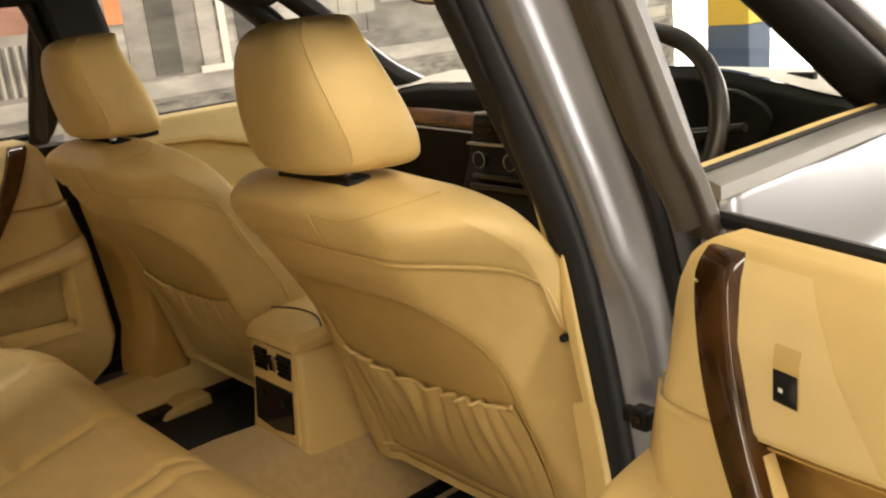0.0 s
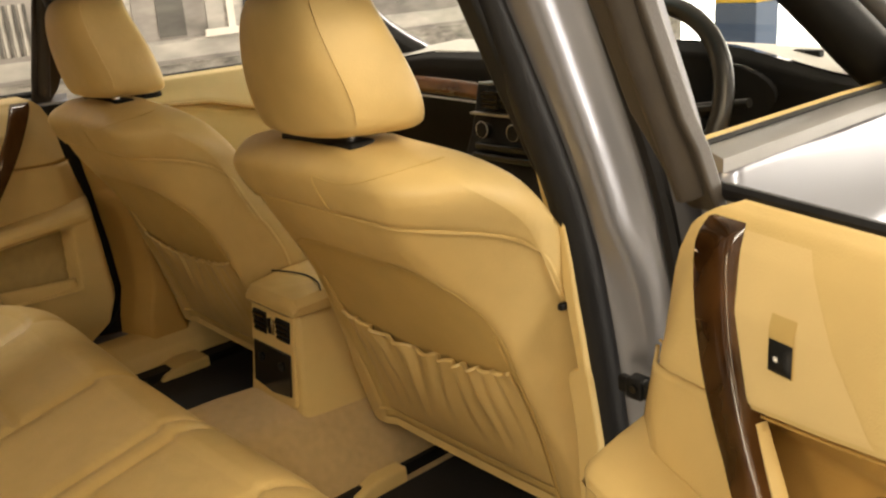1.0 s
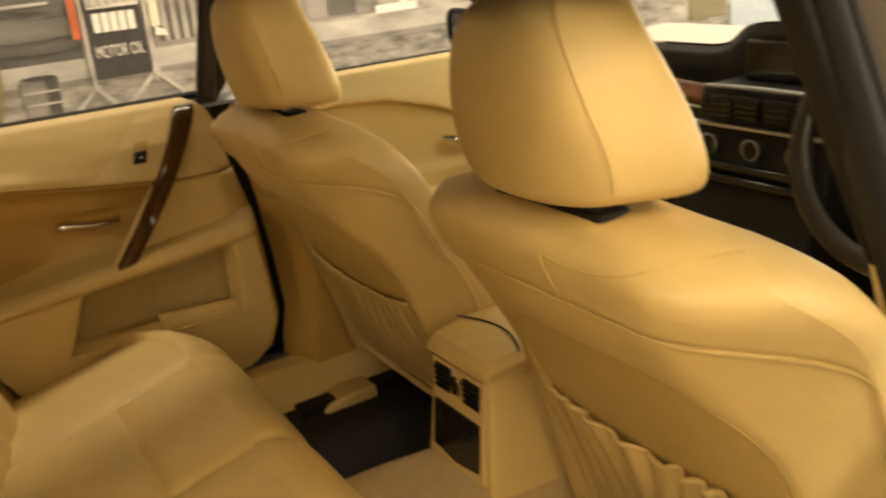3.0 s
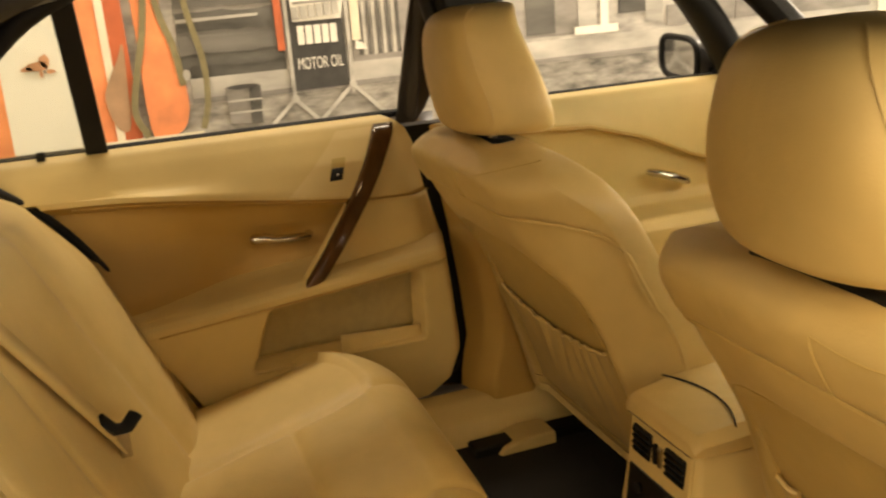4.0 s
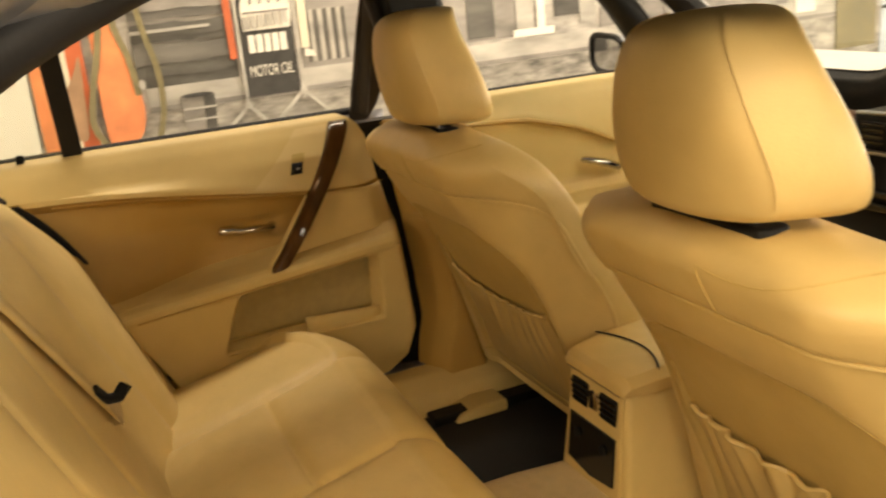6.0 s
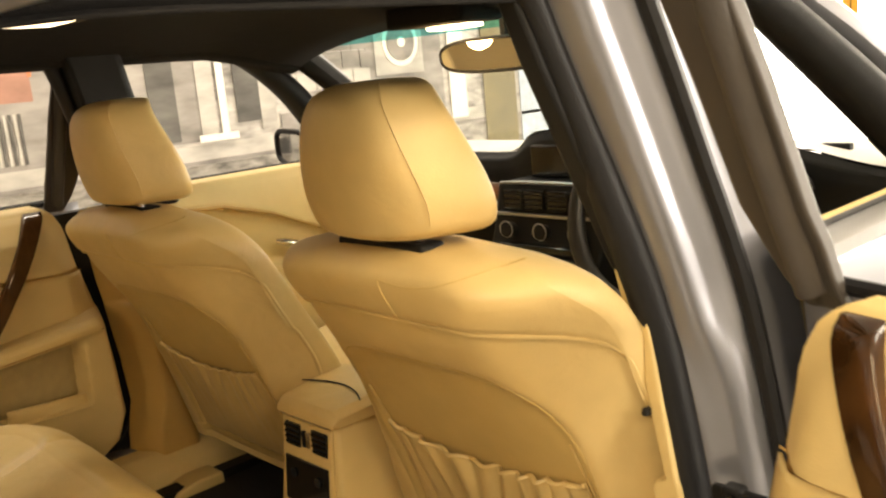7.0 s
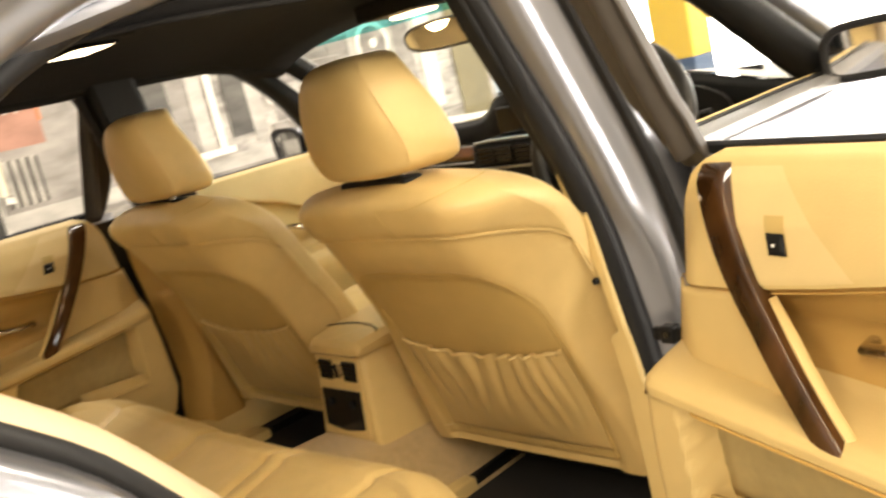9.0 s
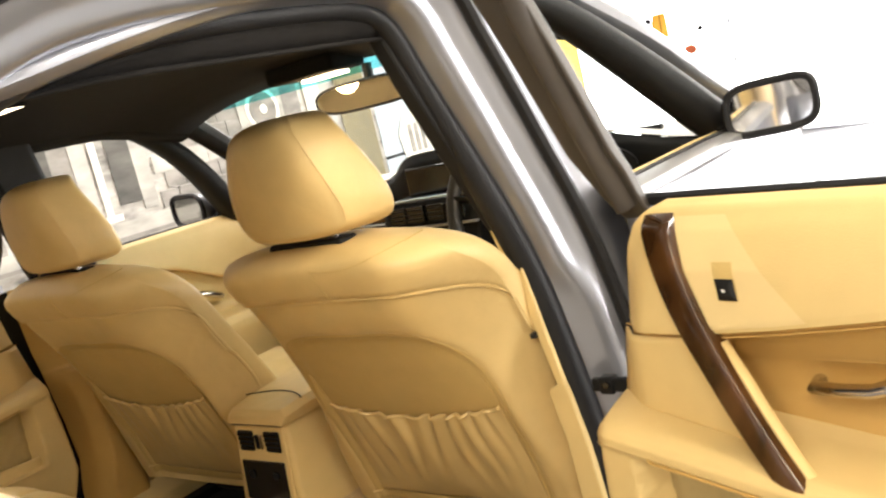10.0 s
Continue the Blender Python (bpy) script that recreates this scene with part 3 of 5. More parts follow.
part("roof", grid(roof_fn, 24, 20), PAINT, body, "silver-grey painted roof", thick=0.004)
part("headliner", grid(liner_fn, 24, 20), LINER, body, "dark cloth headliner", thick=0.004)
for s in (1, -1):
    # rail between roof and door opening, inside and outside
    rail = [(s * 0.60, 0.46 - k * 0.06, roof_fn(1.0, (k * 0.06) / 1.5)[2]) for k in range(26)]
    part("roof_rail", tube([(x, y, z + 0.005) for x, y, z in rail], 0.028, 10, flat=0.7), PAINT, body)
    part("inner_rail", tube([(x - s * 0.03, y, z - 0.045 + 0.14 * step(-y, 0.2, 1.1) - 0.06 * step(-y, 0.45, 1.1)) for x, y, z in rail], 0.024, 10), LINER, body)
    # windscreen pillar
    ap = spline([(s * 0.585, 0.44, 1.285), (s * 0.64, 0.62, 1.18), (s * 0.70, 0.84, 1.03), (s * 0.74, 1.02, 0.94)], 6)
    part("windscreen_pillar", tube(ap, 0.034, 10, flat=0.8), PAINT, body, "silver-grey windscreen pillar")
    ap2 = [p + Vector((-s * 0.03, -0.01, -0.02)) for p in ap]
    part("pillar_trim", tube(ap2, 0.036, 10, flat=0.8), LINER, body, "dark inner trim of the windscreen pillar")
    # middle pillar trims
    deep, wide, shift = (0.050, 0.030, 0.026) if s > 0 else (0.115, 0.055, 0.0)
    part("pillar_trim", loft([[(s * (x + a), y + b, z) for a, b in ((0.0, 0.0), (0.0, deep - 0.015), (0.012, deep), (wide, deep - 0.005), (wide, 0.0))]
                              for x, y, z in ((0.59 + shift, 0.02, 0.95), (0.57 + shift, -0.020, 1.06), (0.55 + shift, -0.063, 1.18), (0.53 + shift, -0.093, 1.29))]), BLACK, body, "black upper trim of the middle pillar", bevel=0.006)
    if s > 0:
        foot = [(0.690, 0.728, 0.004, 0.30), (0.680, 0.718, 0.016, 0.50), (0.668, 0.703, 0.024, 0.62), (0.655, 0.690, 0.026, 0.692), (0.658, 0.688, 0.026, 0.702), (0.672, 0.686, 0.026, 0.708), (0.654, 0.671, 0.026, 0.80), (0.616, 0.651, 0.022, 0.96)]
        outline = lambda x, o: ((0.0, 0.0), (0.0, 0.14), (0.03, 0.16), (o - x, 0.15), (o - x, 0.0))
    else:
        foot = [(0.650, 0.720, -0.030, 0.30), (0.646, 0.719, -0.018, 0.44), (0.635, 0.718, -0.003, 0.51), (0.620, 0.718, -0.011, 0.62), (0.598, 0.718, -0.025, 0.732), (0.600, 0.718, -0.026, 0.742), (0.642, 0.718, -0.027, 0.750), (0.636, 0.716, -0.036, 0.80), (0.592, 0.690, -0.060, 0.96)]
        outline = lambda x, o: ((0.0, 0.05), (0.0, 0.14), (0.03, 0.16), (o - x, 0.15), (o - x, 0.0), (0.55 * (o - x), 0.024))
    # same trim both sides; the far one has its shade in the colour
    part("pillar_foot_trim", loft([[(s * (x + a), y + b, z) for a, b in outline(x, o)] for x, o, y, z in foot]), CARD if s > 0 else CARD_SHADE, body, "beige lower trim of the middle pillar", bevel=0.008)
    part("sill_trim", loft([[(s * x, y, z) for x, z in ((0.60, 0.30), (0.62, 0.36), (0.66, 0.39), (0.73, 0.395), (0.73, 0.30))] for y in (-0.40, 0.95)]), CARD, body, "beige sill trim", bevel=0.008)
    # rear quarter inside and out
    part("quarter_trim", grid(lambda u, v, s=s: (s * (0.60 + 0.10 * (1 - v) ** 0.8), -0.86 - 0.45 * u + 0.02 * v, 0.93 + 0.36 * v - 0.12 * u * v), 8, 8), LINER, body, "dark rear pillar trim", thick=0.02)
    part("quarter_panel", grid(lambda u, v, s=s: (s * (0.80 + 0.03 * math.sin(v * 2.6)), lerp(v, [(0, -0.5), (0.4, -0.60), (0.8, -0.86), (1, -0.92)]) - u * (1.55 - 0.25 * v), 0.25 + 0.72 * v), 14, 12), PAINT, body, "silver-grey rear wing", thick=0.004)
    part("sill", loft([[(s * x, y, z) for x, z in ((0.70, 0.16), (0.70, 0.395), (0.735, 0.40), (0.80, 0.36), (0.82, 0.28), (0.80, 0.18))] for y in (-0.75, 1.15)]), PAINT, body, "silver-grey sill", bevel=0.008)
    part("front_wing", grid(lambda u, v, s=s: (s * (0.815 - 0.10 * max(0, v - 0.8) / 0.2 - 0.02 * u), 0.98 + 1.2 * u, 0.2 + 0.72 * v - 0.14 * u * v), 10, 10), PAINT, body, "silver-grey front wing", thick=0.004)
part("bonnet", grid(lambda u, v: ((u - 0.5) * 1.46, 1.2 + v * 1.0, 0.935 - 0.14 * v - 0.05 * abs(2 * u - 1) ** 3), 14, 10), PAINT, body, "silver-grey bonnet", thick=0.004)
part("boot_lid", grid(lambda u, v: ((u - 0.5) * 1.46, -1.35 - v * 0.75, 1.0 - 0.02 * v - 0.04 * abs(2 * u - 1) ** 3), 14, 8), PAINT, body, "silver-grey boot lid", thick=0.004)
part("tail", box(-0.74, 0.74, -2.2, -2.1, 0.2, 0.96), PAINT, body, bevel=0.03)
part("nose", box(-0.74, 0.74, 2.15, 2.25, 0.15, 0.74), PAINT, body, bevel=0.03)
part("parcel_shelf", box(-0.62, 0.62, -1.36, -0.84, 0.955, 0.975), LINER, body)
part("windscreen", grid(lambda u, v: ((u - 0.5) * 2 * (0.70 - 0.13 * v), 1.18 - 0.74 * v + 0.05 * (1 - (2 * u - 1) ** 2), 0.945 + 0.335 * v), 12, 8), GLASS, body, "clear curved windscreen").visible_shadow = False
part("rear_window", grid(lambda u, v: ((u - 0.5) * 2 * (0.62 - 0.08 * v), -1.36 + 0.36 * v, 0.99 + 0.26 * v), 10, 6), GLASS, body, "clear rear window").visible_shadow = False
part("screen_band", grid(lambda u, v: ((u - 0.5) * 2 * (0.575 + 0.02 * v), 0.44 + 0.06 * v + 0.05 * (1 - (2 * u - 1) ** 2), 1.281 - 0.027 * v), 16, 2), tint_material(), body, "blue-green tinted edge of the windscreen")
part("floor_pan", box(-0.74, 0.74, -0.9, 1.2, 0.24, 0.30), CARPET, body, "beige carpeted car floor")
part("tunnel", loft([[(x, y, z) for x, z in ((-0.20, 0.29), (-0.15, 0.37), (-0.11, h - 0.02), (-0.08, h), (0.08, h), (0.11, h - 0.02), (0.15, 0.37), (0.20, 0.29))]
                     for y, h in ((-0.75, 0.47), (-0.3, 0.47), (-0.10, 0.468), (0.0, 0.46), (0.8, 0.46))]), CARPET, body, "beige carpeted centre tunnel", bevel=0.02)
part("bulkhead", box(-0.72, 0.72, 1.15, 1.2, 0.24, 0.92), BLACK, body)
part("rear_bulkhead", box(-0.70, 0.70, -1.0, -0.95, 0.24, 0.95), LINER, body)
for s in (1, -1):
    for y in (1.45, -1.42):
        wheel = part("wheel", disc((s * 0.58, y, 0.25), 0.32, (s, 0, 0), 0.22, 36), RUBBER, body, "black tyre on a silver rim", bevel=0.03)
        part("rim", disc((s * 0.80, y, 0.25), 0.215, (s, 0, 0), 0.012, 36), CHROME, wheel, "silver alloy rim")


# ---- front seats ----
YR = [(0.40, 0.090), (0.46, 0.078), (0.55, 0.052), (0.62, 0.025), (0.675, 0.0), (0.75, -0.04), (0.82, -0.08), (0.90, -0.125), (0.95, -0.148), (0.972, -0.147), (0.985, -0.136), (0.993, -0.112)]
WIDE = [(0.40, 0.252), (0.46, 0.268), (0.55, 0.275), (0.65, 0.272), (0.80, 0.267), (0.90, 0.267), (0.92, 0.264), (0.935, 0.258), (0.948, 0.249), (0.958, 0.238), (0.967, 0.223), (0.975, 0.203), (0.982, 0.174), (0.988, 0.13), (0.993, 0.07)]
SWEEP = [(0.43, 0.022), (0.54, 0.040), (0.64, 0.072), (0.70, 0.092), (0.82, 0.096), (0.88, 0.106), (0.92, 0.098), (0.95, 0.066), (0.975, 0.040), (0.993, 0.03)]
FLAT = [(0.43, 0.90), (0.54, 0.86), (0.64, 0.76), (0.72, 0.66), (0.80, 0.58), (0.88, 0.50), (0.92, 0.55), (0.95, 0.66), (0.993, 0.4)]
DEPTH = [(0.43, 0.125), (0.70, 0.142), (0.90, 0.146), (0.95, 0.136), (0.975, 0.112), (0.993, 0.06)]


def panel_edge(x, z):
    """1 on the edge of the sunk back panel, less inside it."""
    u, v = abs(x) / (0.208 - 0.03 * max(0.0, 0.60 - z)), max(0.0, (z - 0.60) / 0.240)
    return (u ** 4.6 + v ** 4.6) ** (1 / 4.6)


def pipe_z(a):
    """Height of the piping across the back, a from -1 to 1."""
    return 0.765 + 0.140 * max(0.0, 1 - abs(a) ** 7.0) ** (1 / 7.0)


def seat_rear(x, z):
    w, flat_ = lerp(z, WIDE), eased(z, FLAT)
    a = min(1.0, abs(x) / w)
    y = eased(z, YR) + eased(z, SWEEP) * (max(0.0, a - flat_) / (1 - flat_)) ** 1.7 + 0.004 * a ** 2
    y += 0.017 * step(1.0 - panel_edge(x, z), -0.015, 0.10) * step(z, 0.40, 0.46)
    y -= 0.006 * math.exp(-((z - 0.864 - 0.02 * a) / 0.035) ** 2) * (1 - a ** 6)
    return y - 0.010 * step(z - pipe_z(a), -0.003, 0.007) * (1 - step(z, 0.95, 0.99))


def front_seat(cx, gather_depth, rest_y):
    seat = thing("front_seat", (cx, 0.25, 0.30), "beige leather front car seat with a gathered back pocket", "car seat", "front seats")
    rings = []
    zs = list(np.linspace(0.432, 0.94, 84)) + [0.948, 0.955, 0.961, 0.967, 0.972, 0.977, 0.981, 0.985, 0.988, 0.991, 0.993]
    for z in zs:
        w, yr = lerp(z, WIDE), eased(z, YR)
        rear = [(cx + w * q, seat_rear(w * q, z), z) for q in [math.sin(math.pi / 2 * (2 * i / 64 - 1)) for i in range(65)]]
        edge, th = eased(z, SWEEP), eased(z, DEPTH)
        side = [(1.006, 0.35), (1.008, 0.7), (0.998, 0.90), (0.97, 1.0)]
        out = [(cx + w * k, yr + edge + (th - edge) * f, z) for k, f in side]
        front = [(cx + w * q, yr + th - 0.035 * (1 - abs(q) ** 3) * (1 - step(z, 0.86, 0.97)), z) for q in np.linspace(0.88, -0.88, 17)]
        back_out = [(cx - w * k, yr + edge + (th - edge) * f, z) for k, f in side[::-1]]
        rings.append(rear + out + front + back_out)
    back = part("backrest", loft(rings), LEATHER, seat, smooth=75)
    pipe = [(cx + s_ * lerp(z, WIDE) * 1.001, seat_rear(lerp(z, WIDE), z) + 0.001, z) for s_, line in ((-1, np.linspace(0.47, 0.765, 24)),) for z in line]
    for q in np.linspace(-1, 1, 120):
        a = math.sin(q * math.pi / 2)
        x = a * lerp(pipe_z(a), WIDE)
        pipe.append((cx + x, seat_rear(x, pipe_z(a)) - 0.001, pipe_z(a)))
    pipe += [(cx + lerp(z, WIDE) * 1.001, seat_rear(lerp(z, WIDE), z) + 0.001, z) for z in np.linspace(0.765, 0.47, 24)]
    part("piping", tube(pipe, 0.0034, 6), LEATHER, back, "thin beige piping")
    seam = [(cx + x, seat_rear(x, z) - 0.0005, z) for x, z in [(0.03 + 0.0125 * k, 0.958 - 0.006 * math.sin(k * 0.30) + 0.00012 * k * k) for k in range(15)]]
    part("seam", tube(seam, 0.0008, 5), LEATHER_SHADE, back)
    part("seam", tube([(cx + 0.03 + 0.012 * t, seat_rear(0.03, 0.958 - 0.05 * t) - 0.0003, 0.958 - 0.05 * t) for t in np.linspace(0, 1, 10)], 0.0008, 5), LEATHER_SHADE, back)

    def panel_fn(u, v):
        z = 0.447 + v * (0.836 - 0.447)
        k = max(0.0, (z - 0.60) / 0.240)
        h = (0.208 - 0.03 * max(0.0, 0.60 - z)) * max(0.0, 0.985 ** 4.6 - k ** 4.6) ** (1 / 4.6)
        x = (2 * u - 1) * h
        return (cx + x, seat_rear(x, z) - 0.0022 * min(1, 14 * min(u, 1 - u, v + 0.05, 1 - v)), z)

    # darker tone here paints in the shade of the sunk panel
    panel = part("back_panel", grid(panel_fn, 48, 60), LEATHER_SHADE, seat, "beige moulded seat back panel, toned darker for its shade", smooth=60, thick=0.0008)

    def ruffle(u, v):
        x = (u - 0.5) * 0.372
        top = 0.676 - 0.024 * math.sin(math.pi * u) ** 0.8 + 0.004 * u + 0.0018 * math.sin(u * 70)
        z = 0.470 + v * (top - 0.470)
        fold = 11.3 * u + 0.75 * math.sin(5 * u + 1) + 0.22 * math.sin(4.5 * (1 - v) + 9 * u)
        ph = 2 * math.pi * fold
        gather = 0.35 + 0.65 * math.sin(2.3 * fold + 0.8) ** 2
        amp = gather_depth * (0.0062 * v ** 1.6 + 0.0014 * v) * gather * min(1, 8 * u, 8 * (1 - u))
        sag = 0.004 * math.sin(3.1 * fold * 0.42 + 1.3) * math.sin(math.pi * v) * min(1, 5 * u, 5 * (1 - u))
        puff = 0.012 * math.sin(math.pi * min(1.0, v * 0.96)) ** 0.8 * min(1, 5 * min(u, 1 - u)) + 0.003
        return (cx + x, seat_rear(x, z) - puff - 0.004 - amp * math.sin(ph) - sag, z)

    pocket = part("pocket", grid(ruffle, 190, 34), LEATHER, seat, "gathered leather map pocket", smooth=80, thick=0.0025)
    part("hem", tube([Vector(ruffle(u, 1.0)) + Vector((0, -0.001, -0.003)) for u in np.linspace(0.005, 0.995, 140)], 0.0036, 6), LEATHER, pocket)
    for s_ in (-1, 1):
        part("side_seam", tube([(cx + s_ * 0.187, seat_rear(s_ * 0.187, z) - 0.003, z) for z in np.linspace(0.462, 0.74, 30)], 0.0016, 5), LEATHER_SHADE, panel)
    part("bottom_seam", tube([(cx + x, seat_rear(x, 0.463) - 0.004, 0.463 + 0.05 * x * x) for x in np.linspace(-0.205, 0.205, 40)], 0.0022, 5), LEATHER_SHADE, panel)
    # headrest
    prof = [(-0.014, 0.62, 0.0), (-0.002, 0.88, 0.0), (0.012, 0.96, 0.0), (0.04, 1.0, 0.0), (0.085, 0.905, 0.0), (0.12, 0.79, 0.002), (0.145, 0.70, 0.005), (0.165, 0.61, 0.011), (0.179, 0.51, 0.022), (0.187, 0.34, 0.038), (0.190, 0.1, 0.052)]
    half = [(0.0, -0.006), (0.05, -0.004), (0.085, 0.006), (0.102, 0.016), (0.1085, 0.0215), (0.1115, 0.0245), (0.1140, 0.0285), (0.121, 0.040), (0.136, 0.068), (0.147, 0.092), (0.143, 0.108), (0.10, 0.120), (0.05, 0.123)]
    cage = half + [(0.0, 0.124)] + [(-x, y) for x, y in half[:0:-1]]
    hr = []
    for s_, k, fwd in prof:
        z = 1.011 + s_ * 0.91
        yb = -0.128 + rest_y - s_ * 0.22
        hr.append([(cx + x * k, yb + fwd + (y - 0.05) * (0.5 + 0.5 * min(1, k * 1.15)) + 0.05, z) for x, y in cage])
    rest = part("headrest", loft(hr), LEATHER, seat, "rounded beige leather headrest", smooth=70, sub=2)
    for k in (5, len(cage) - 5):
        part("seam", tube([p for p in spline([ring[k] for ring in hr[2:10]], 3)], 0.0009, 5), LEATHER, rest)
    # socket plates and the shadow slit around them, both as one black block
    part("headrest_gap_block", loft([[(cx + x * k, -0.115 + rest_y + y * k, z) for x, y in ((-0.078, 0.018), (0.078, 0.018), (0.084, 0.03), (0.082, 0.055), (-0.082, 0.055), (-0.084, 0.03))] for z, k in ((0.980, 1.0), (0.9958, 0.98))]), BLACK, seat, "black socket block, also standing in for the shadow under the headrest", bevel=0.005)
    for x in (-0.055, 0.055):
        part("headrest_post", tube([(cx + x, -0.085 + rest_y * 0.6, 0.96), (cx + x, -0.09 + rest_y, 1.03)], 0.007, 10), CHROME, seat, "chrome post")
    # cushion and its rails
    cu = []
    for y, dz in ((0.17, -0.01), (0.19, 0.0), (0.3, 0.0), (0.5, 0.03), (0.58, 0.03), (0.62, 0.0)):
        cu.append([(cx + x, y, z + dz) for x, z in ((-0.25, 0.40), (-0.26, 0.50), (-0.24, 0.56), (-0.17, 0.545), (0, 0.535), (0.17, 0.545), (0.24, 0.56), (0.26, 0.50), (0.25, 0.40))])
    part("cushion", loft(cu), LEATHER, seat, bevel=0.015)
    part("seat_base", box(cx - 0.18, cx + 0.18, 0.22, 0.55, 0.335, 0.43), BLACK, seat, "black metal seat base", bevel=0.01)
    for x in (-0.222, 0.222):
        rail = part("seat_rail", box(cx + x - 0.022, cx + x + 0.022, -0.06, 0.56, 0.305, 0.335), BLACK, seat, "black seat rail", bevel=0.004)
        part("rail_cover", loft([[(cx + x + a, y, z) for a, z in ((-0.036, 0.302), (-0.034, h), (0.034, h), (0.036, 0.302))] for y, h in ((-0.015, 0.312), (0.0, 0.330), (0.05, 0.342), (0.11, 0.340))]), CARD, rail, "beige plastic rail cover", bevel=0.006)
    return seat


front_seat(0.385, 1.0, -0.028)
front_seat(-0.352, 0.4, -0.008)


# ---- rear bench ----
SEAMS = [[(-0.43, -0.22), (-0.395, -0.36), (-0.385, -0.55), (-0.38, -0.70)], [(-0.39, -0.43), (-0.11, -0.425)], [(-0.105, -0.19), (-0.095, -0.70)],
         [(0.45, -0.22), (0.415, -0.36), (0.405, -0.55), (0.40, -0.70)], [(0.41, -0.43), (0.20, -0.425)], [(0.145, -0.19), (0.14, -0.70)], [(0.195, -0.19), (0.19, -0.70)]]


def seam_depth(x, y, lines, width=0.007):
    best = 9.0
    p = Vector((x, y))
    for line in lines:
        for a, b in zip(line, line[1:]):
            a2, b2 = Vector(a), Vector(b)
            t = max(0.0, min(1.0, (p - a2).dot(b2 - a2) / (b2 - a2).length_squared))
            best = min(best, (p - a2 - (b2 - a2) * t).length)
    return math.exp(-(best / width) ** 2) + 0.5 * math.exp(-(best / (3.5 * width)) ** 2)


def cushion_fn(u, v):
    x = -0.69 + 1.38 * u
    front = -0.205 - 0.10 * step(abs(x), 0.42, 0.69) ** 1.5
    y = front - v * (front + 0.78) if v > 0.12 else front
    z = 0.580 + 0.022 * step(abs(x), 0.26, 0.52) * (1 - step(abs(x), 0.54, 0.70)) - 0.05 * step(abs(x), 0.58, 0.70)
    if v <= 0.12:
        z = z - 0.075 + 0.075 * math.sin((v / 0.12) * math.pi / 2)
        y = front - 0.09 + 0.09 * math.cos((v / 0.12) * math.pi / 2)
    else:
        w = (v - 0.12) / 0.88
        y = front - 0.09 - w * (front - 0.09 + 0.80)
        z -= 0.22 * max(0.0, -y - 0.27)
    puff = 0.010 * math.sin(math.pi * min(1, max(0, (abs(x) - 0.1) / 0.36)))
    return (x, y, z + puff - 0.0075 * seam_depth(x, y, SEAMS, 0.006))


bench = thing("rear_bench", (0, -0.55, 0.30), "beige leather rear bench seat with stitched panels", "car seat")
part("bench_cushion", grid(cushion_fn, 220, 110), LEATHER, bench, "beige leather seat cushion", smooth=80)
part("bench_front", grid(lambda u, v: (lambda p: (p[0], p[1] - 0.03 * (1 - v) ** 2, 0.30 + v * (p[2] - 0.30)))(cushion_fn(u, 0.0)), 60, 6), LEATHER, bench, "beige front face of the cushion", smooth=60)
BACK_SEAMS = [[(-0.45, 0.46), (-0.42, 0.75), (-0.41, 1.0)], [(-0.105, 0.46), (-0.105, 1.0)], [(0.45, 0.46), (0.42, 0.75), (0.41, 1.0)], [(0.105, 0.46), (0.105, 1.0)]]


def bench_back_fn(u, v):
    x = -0.695 + 1.39 * u
    z = 0.46 + 0.51 * v
    y = -0.605 - 0.42 * (z - 0.56) + 0.030 * step(abs(x), 0.38, 0.52) * (1 - step(z, 0.80, 0.97)) - 0.05 * step(abs(x), 0.64, 0.70) - 0.02 * step(abs(x), 0.5, 0.69) * step(z, 0.8, 0.95)
    y -= 0.032 * (1 - step(abs(x), 0.30, 0.43))
    if v > 0.9:
        y -= 0.10 * ((v - 0.9) / 0.1) ** 2
    return (x, y - 0.008 * seam_depth(x, z, BACK_SEAMS, 0.006), z)


part("bench_back", grid(bench_back_fn, 120, 50), LEATHER, bench, "beige leather backrest", smooth=80)
# black tube for the dark gap, placed to fit the camera's view
part("edge_shadow_gap", tube(spline([(-0.698, -0.905, 0.975), (-0.694, -0.843, 0.952), (-0.694, -0.742, 0.892), (-0.694, -0.662, 0.780), (-0.694, -0.606, 0.654), (-0.692, -0.560, 0.548), (-0.684, -0.552, 0.519), (-0.672, -0.50, 0.512)], 6), lambda t: 0.0042 + 0.002 * step(t, 0.5, 0.8), 8), RUBBER, bench, "black tube for the dark gap line beside the bench")
for s in (1, -1):
    part("bench_side", grid(lambda u, v, s=s: (s * (0.694 + 0.012 * u), bench_back_fn(0.0, v)[1] - 0.10 * u, 0.46 + 0.51 * v), 4, 16), LEATHER, bench, "beige side bolster", smooth=60)


release = thing("belt_buckle", (-0.14, -0.56, 0.50), "black seat belt buckle with a red button on the bench", "belt buckle")
part("buckle_body", loft([[(x, y, z) for x, z in ((-0.165, h0), (-0.115, h0), (-0.115, h1), (-0.122, h1 + 0.004), (-0.158, h1 + 0.004), (-0.165, h1))] for y, h0, h1 in ((-0.600, 0.496, 0.518), (-0.560, 0.494, 0.522), (-0.548, 0.494, 0.519))]), BLACK, release, bevel=0.003)
part("button", loft([[(x, y, z) for x, z in ((-0.158, h), (-0.122, h), (-0.124, h + 0.014), (-0.156, h + 0.014))] for y, h in ((-0.549, 0.500), (-0.541, 0.502))]), RED, release, "red release button", bevel=0.002)


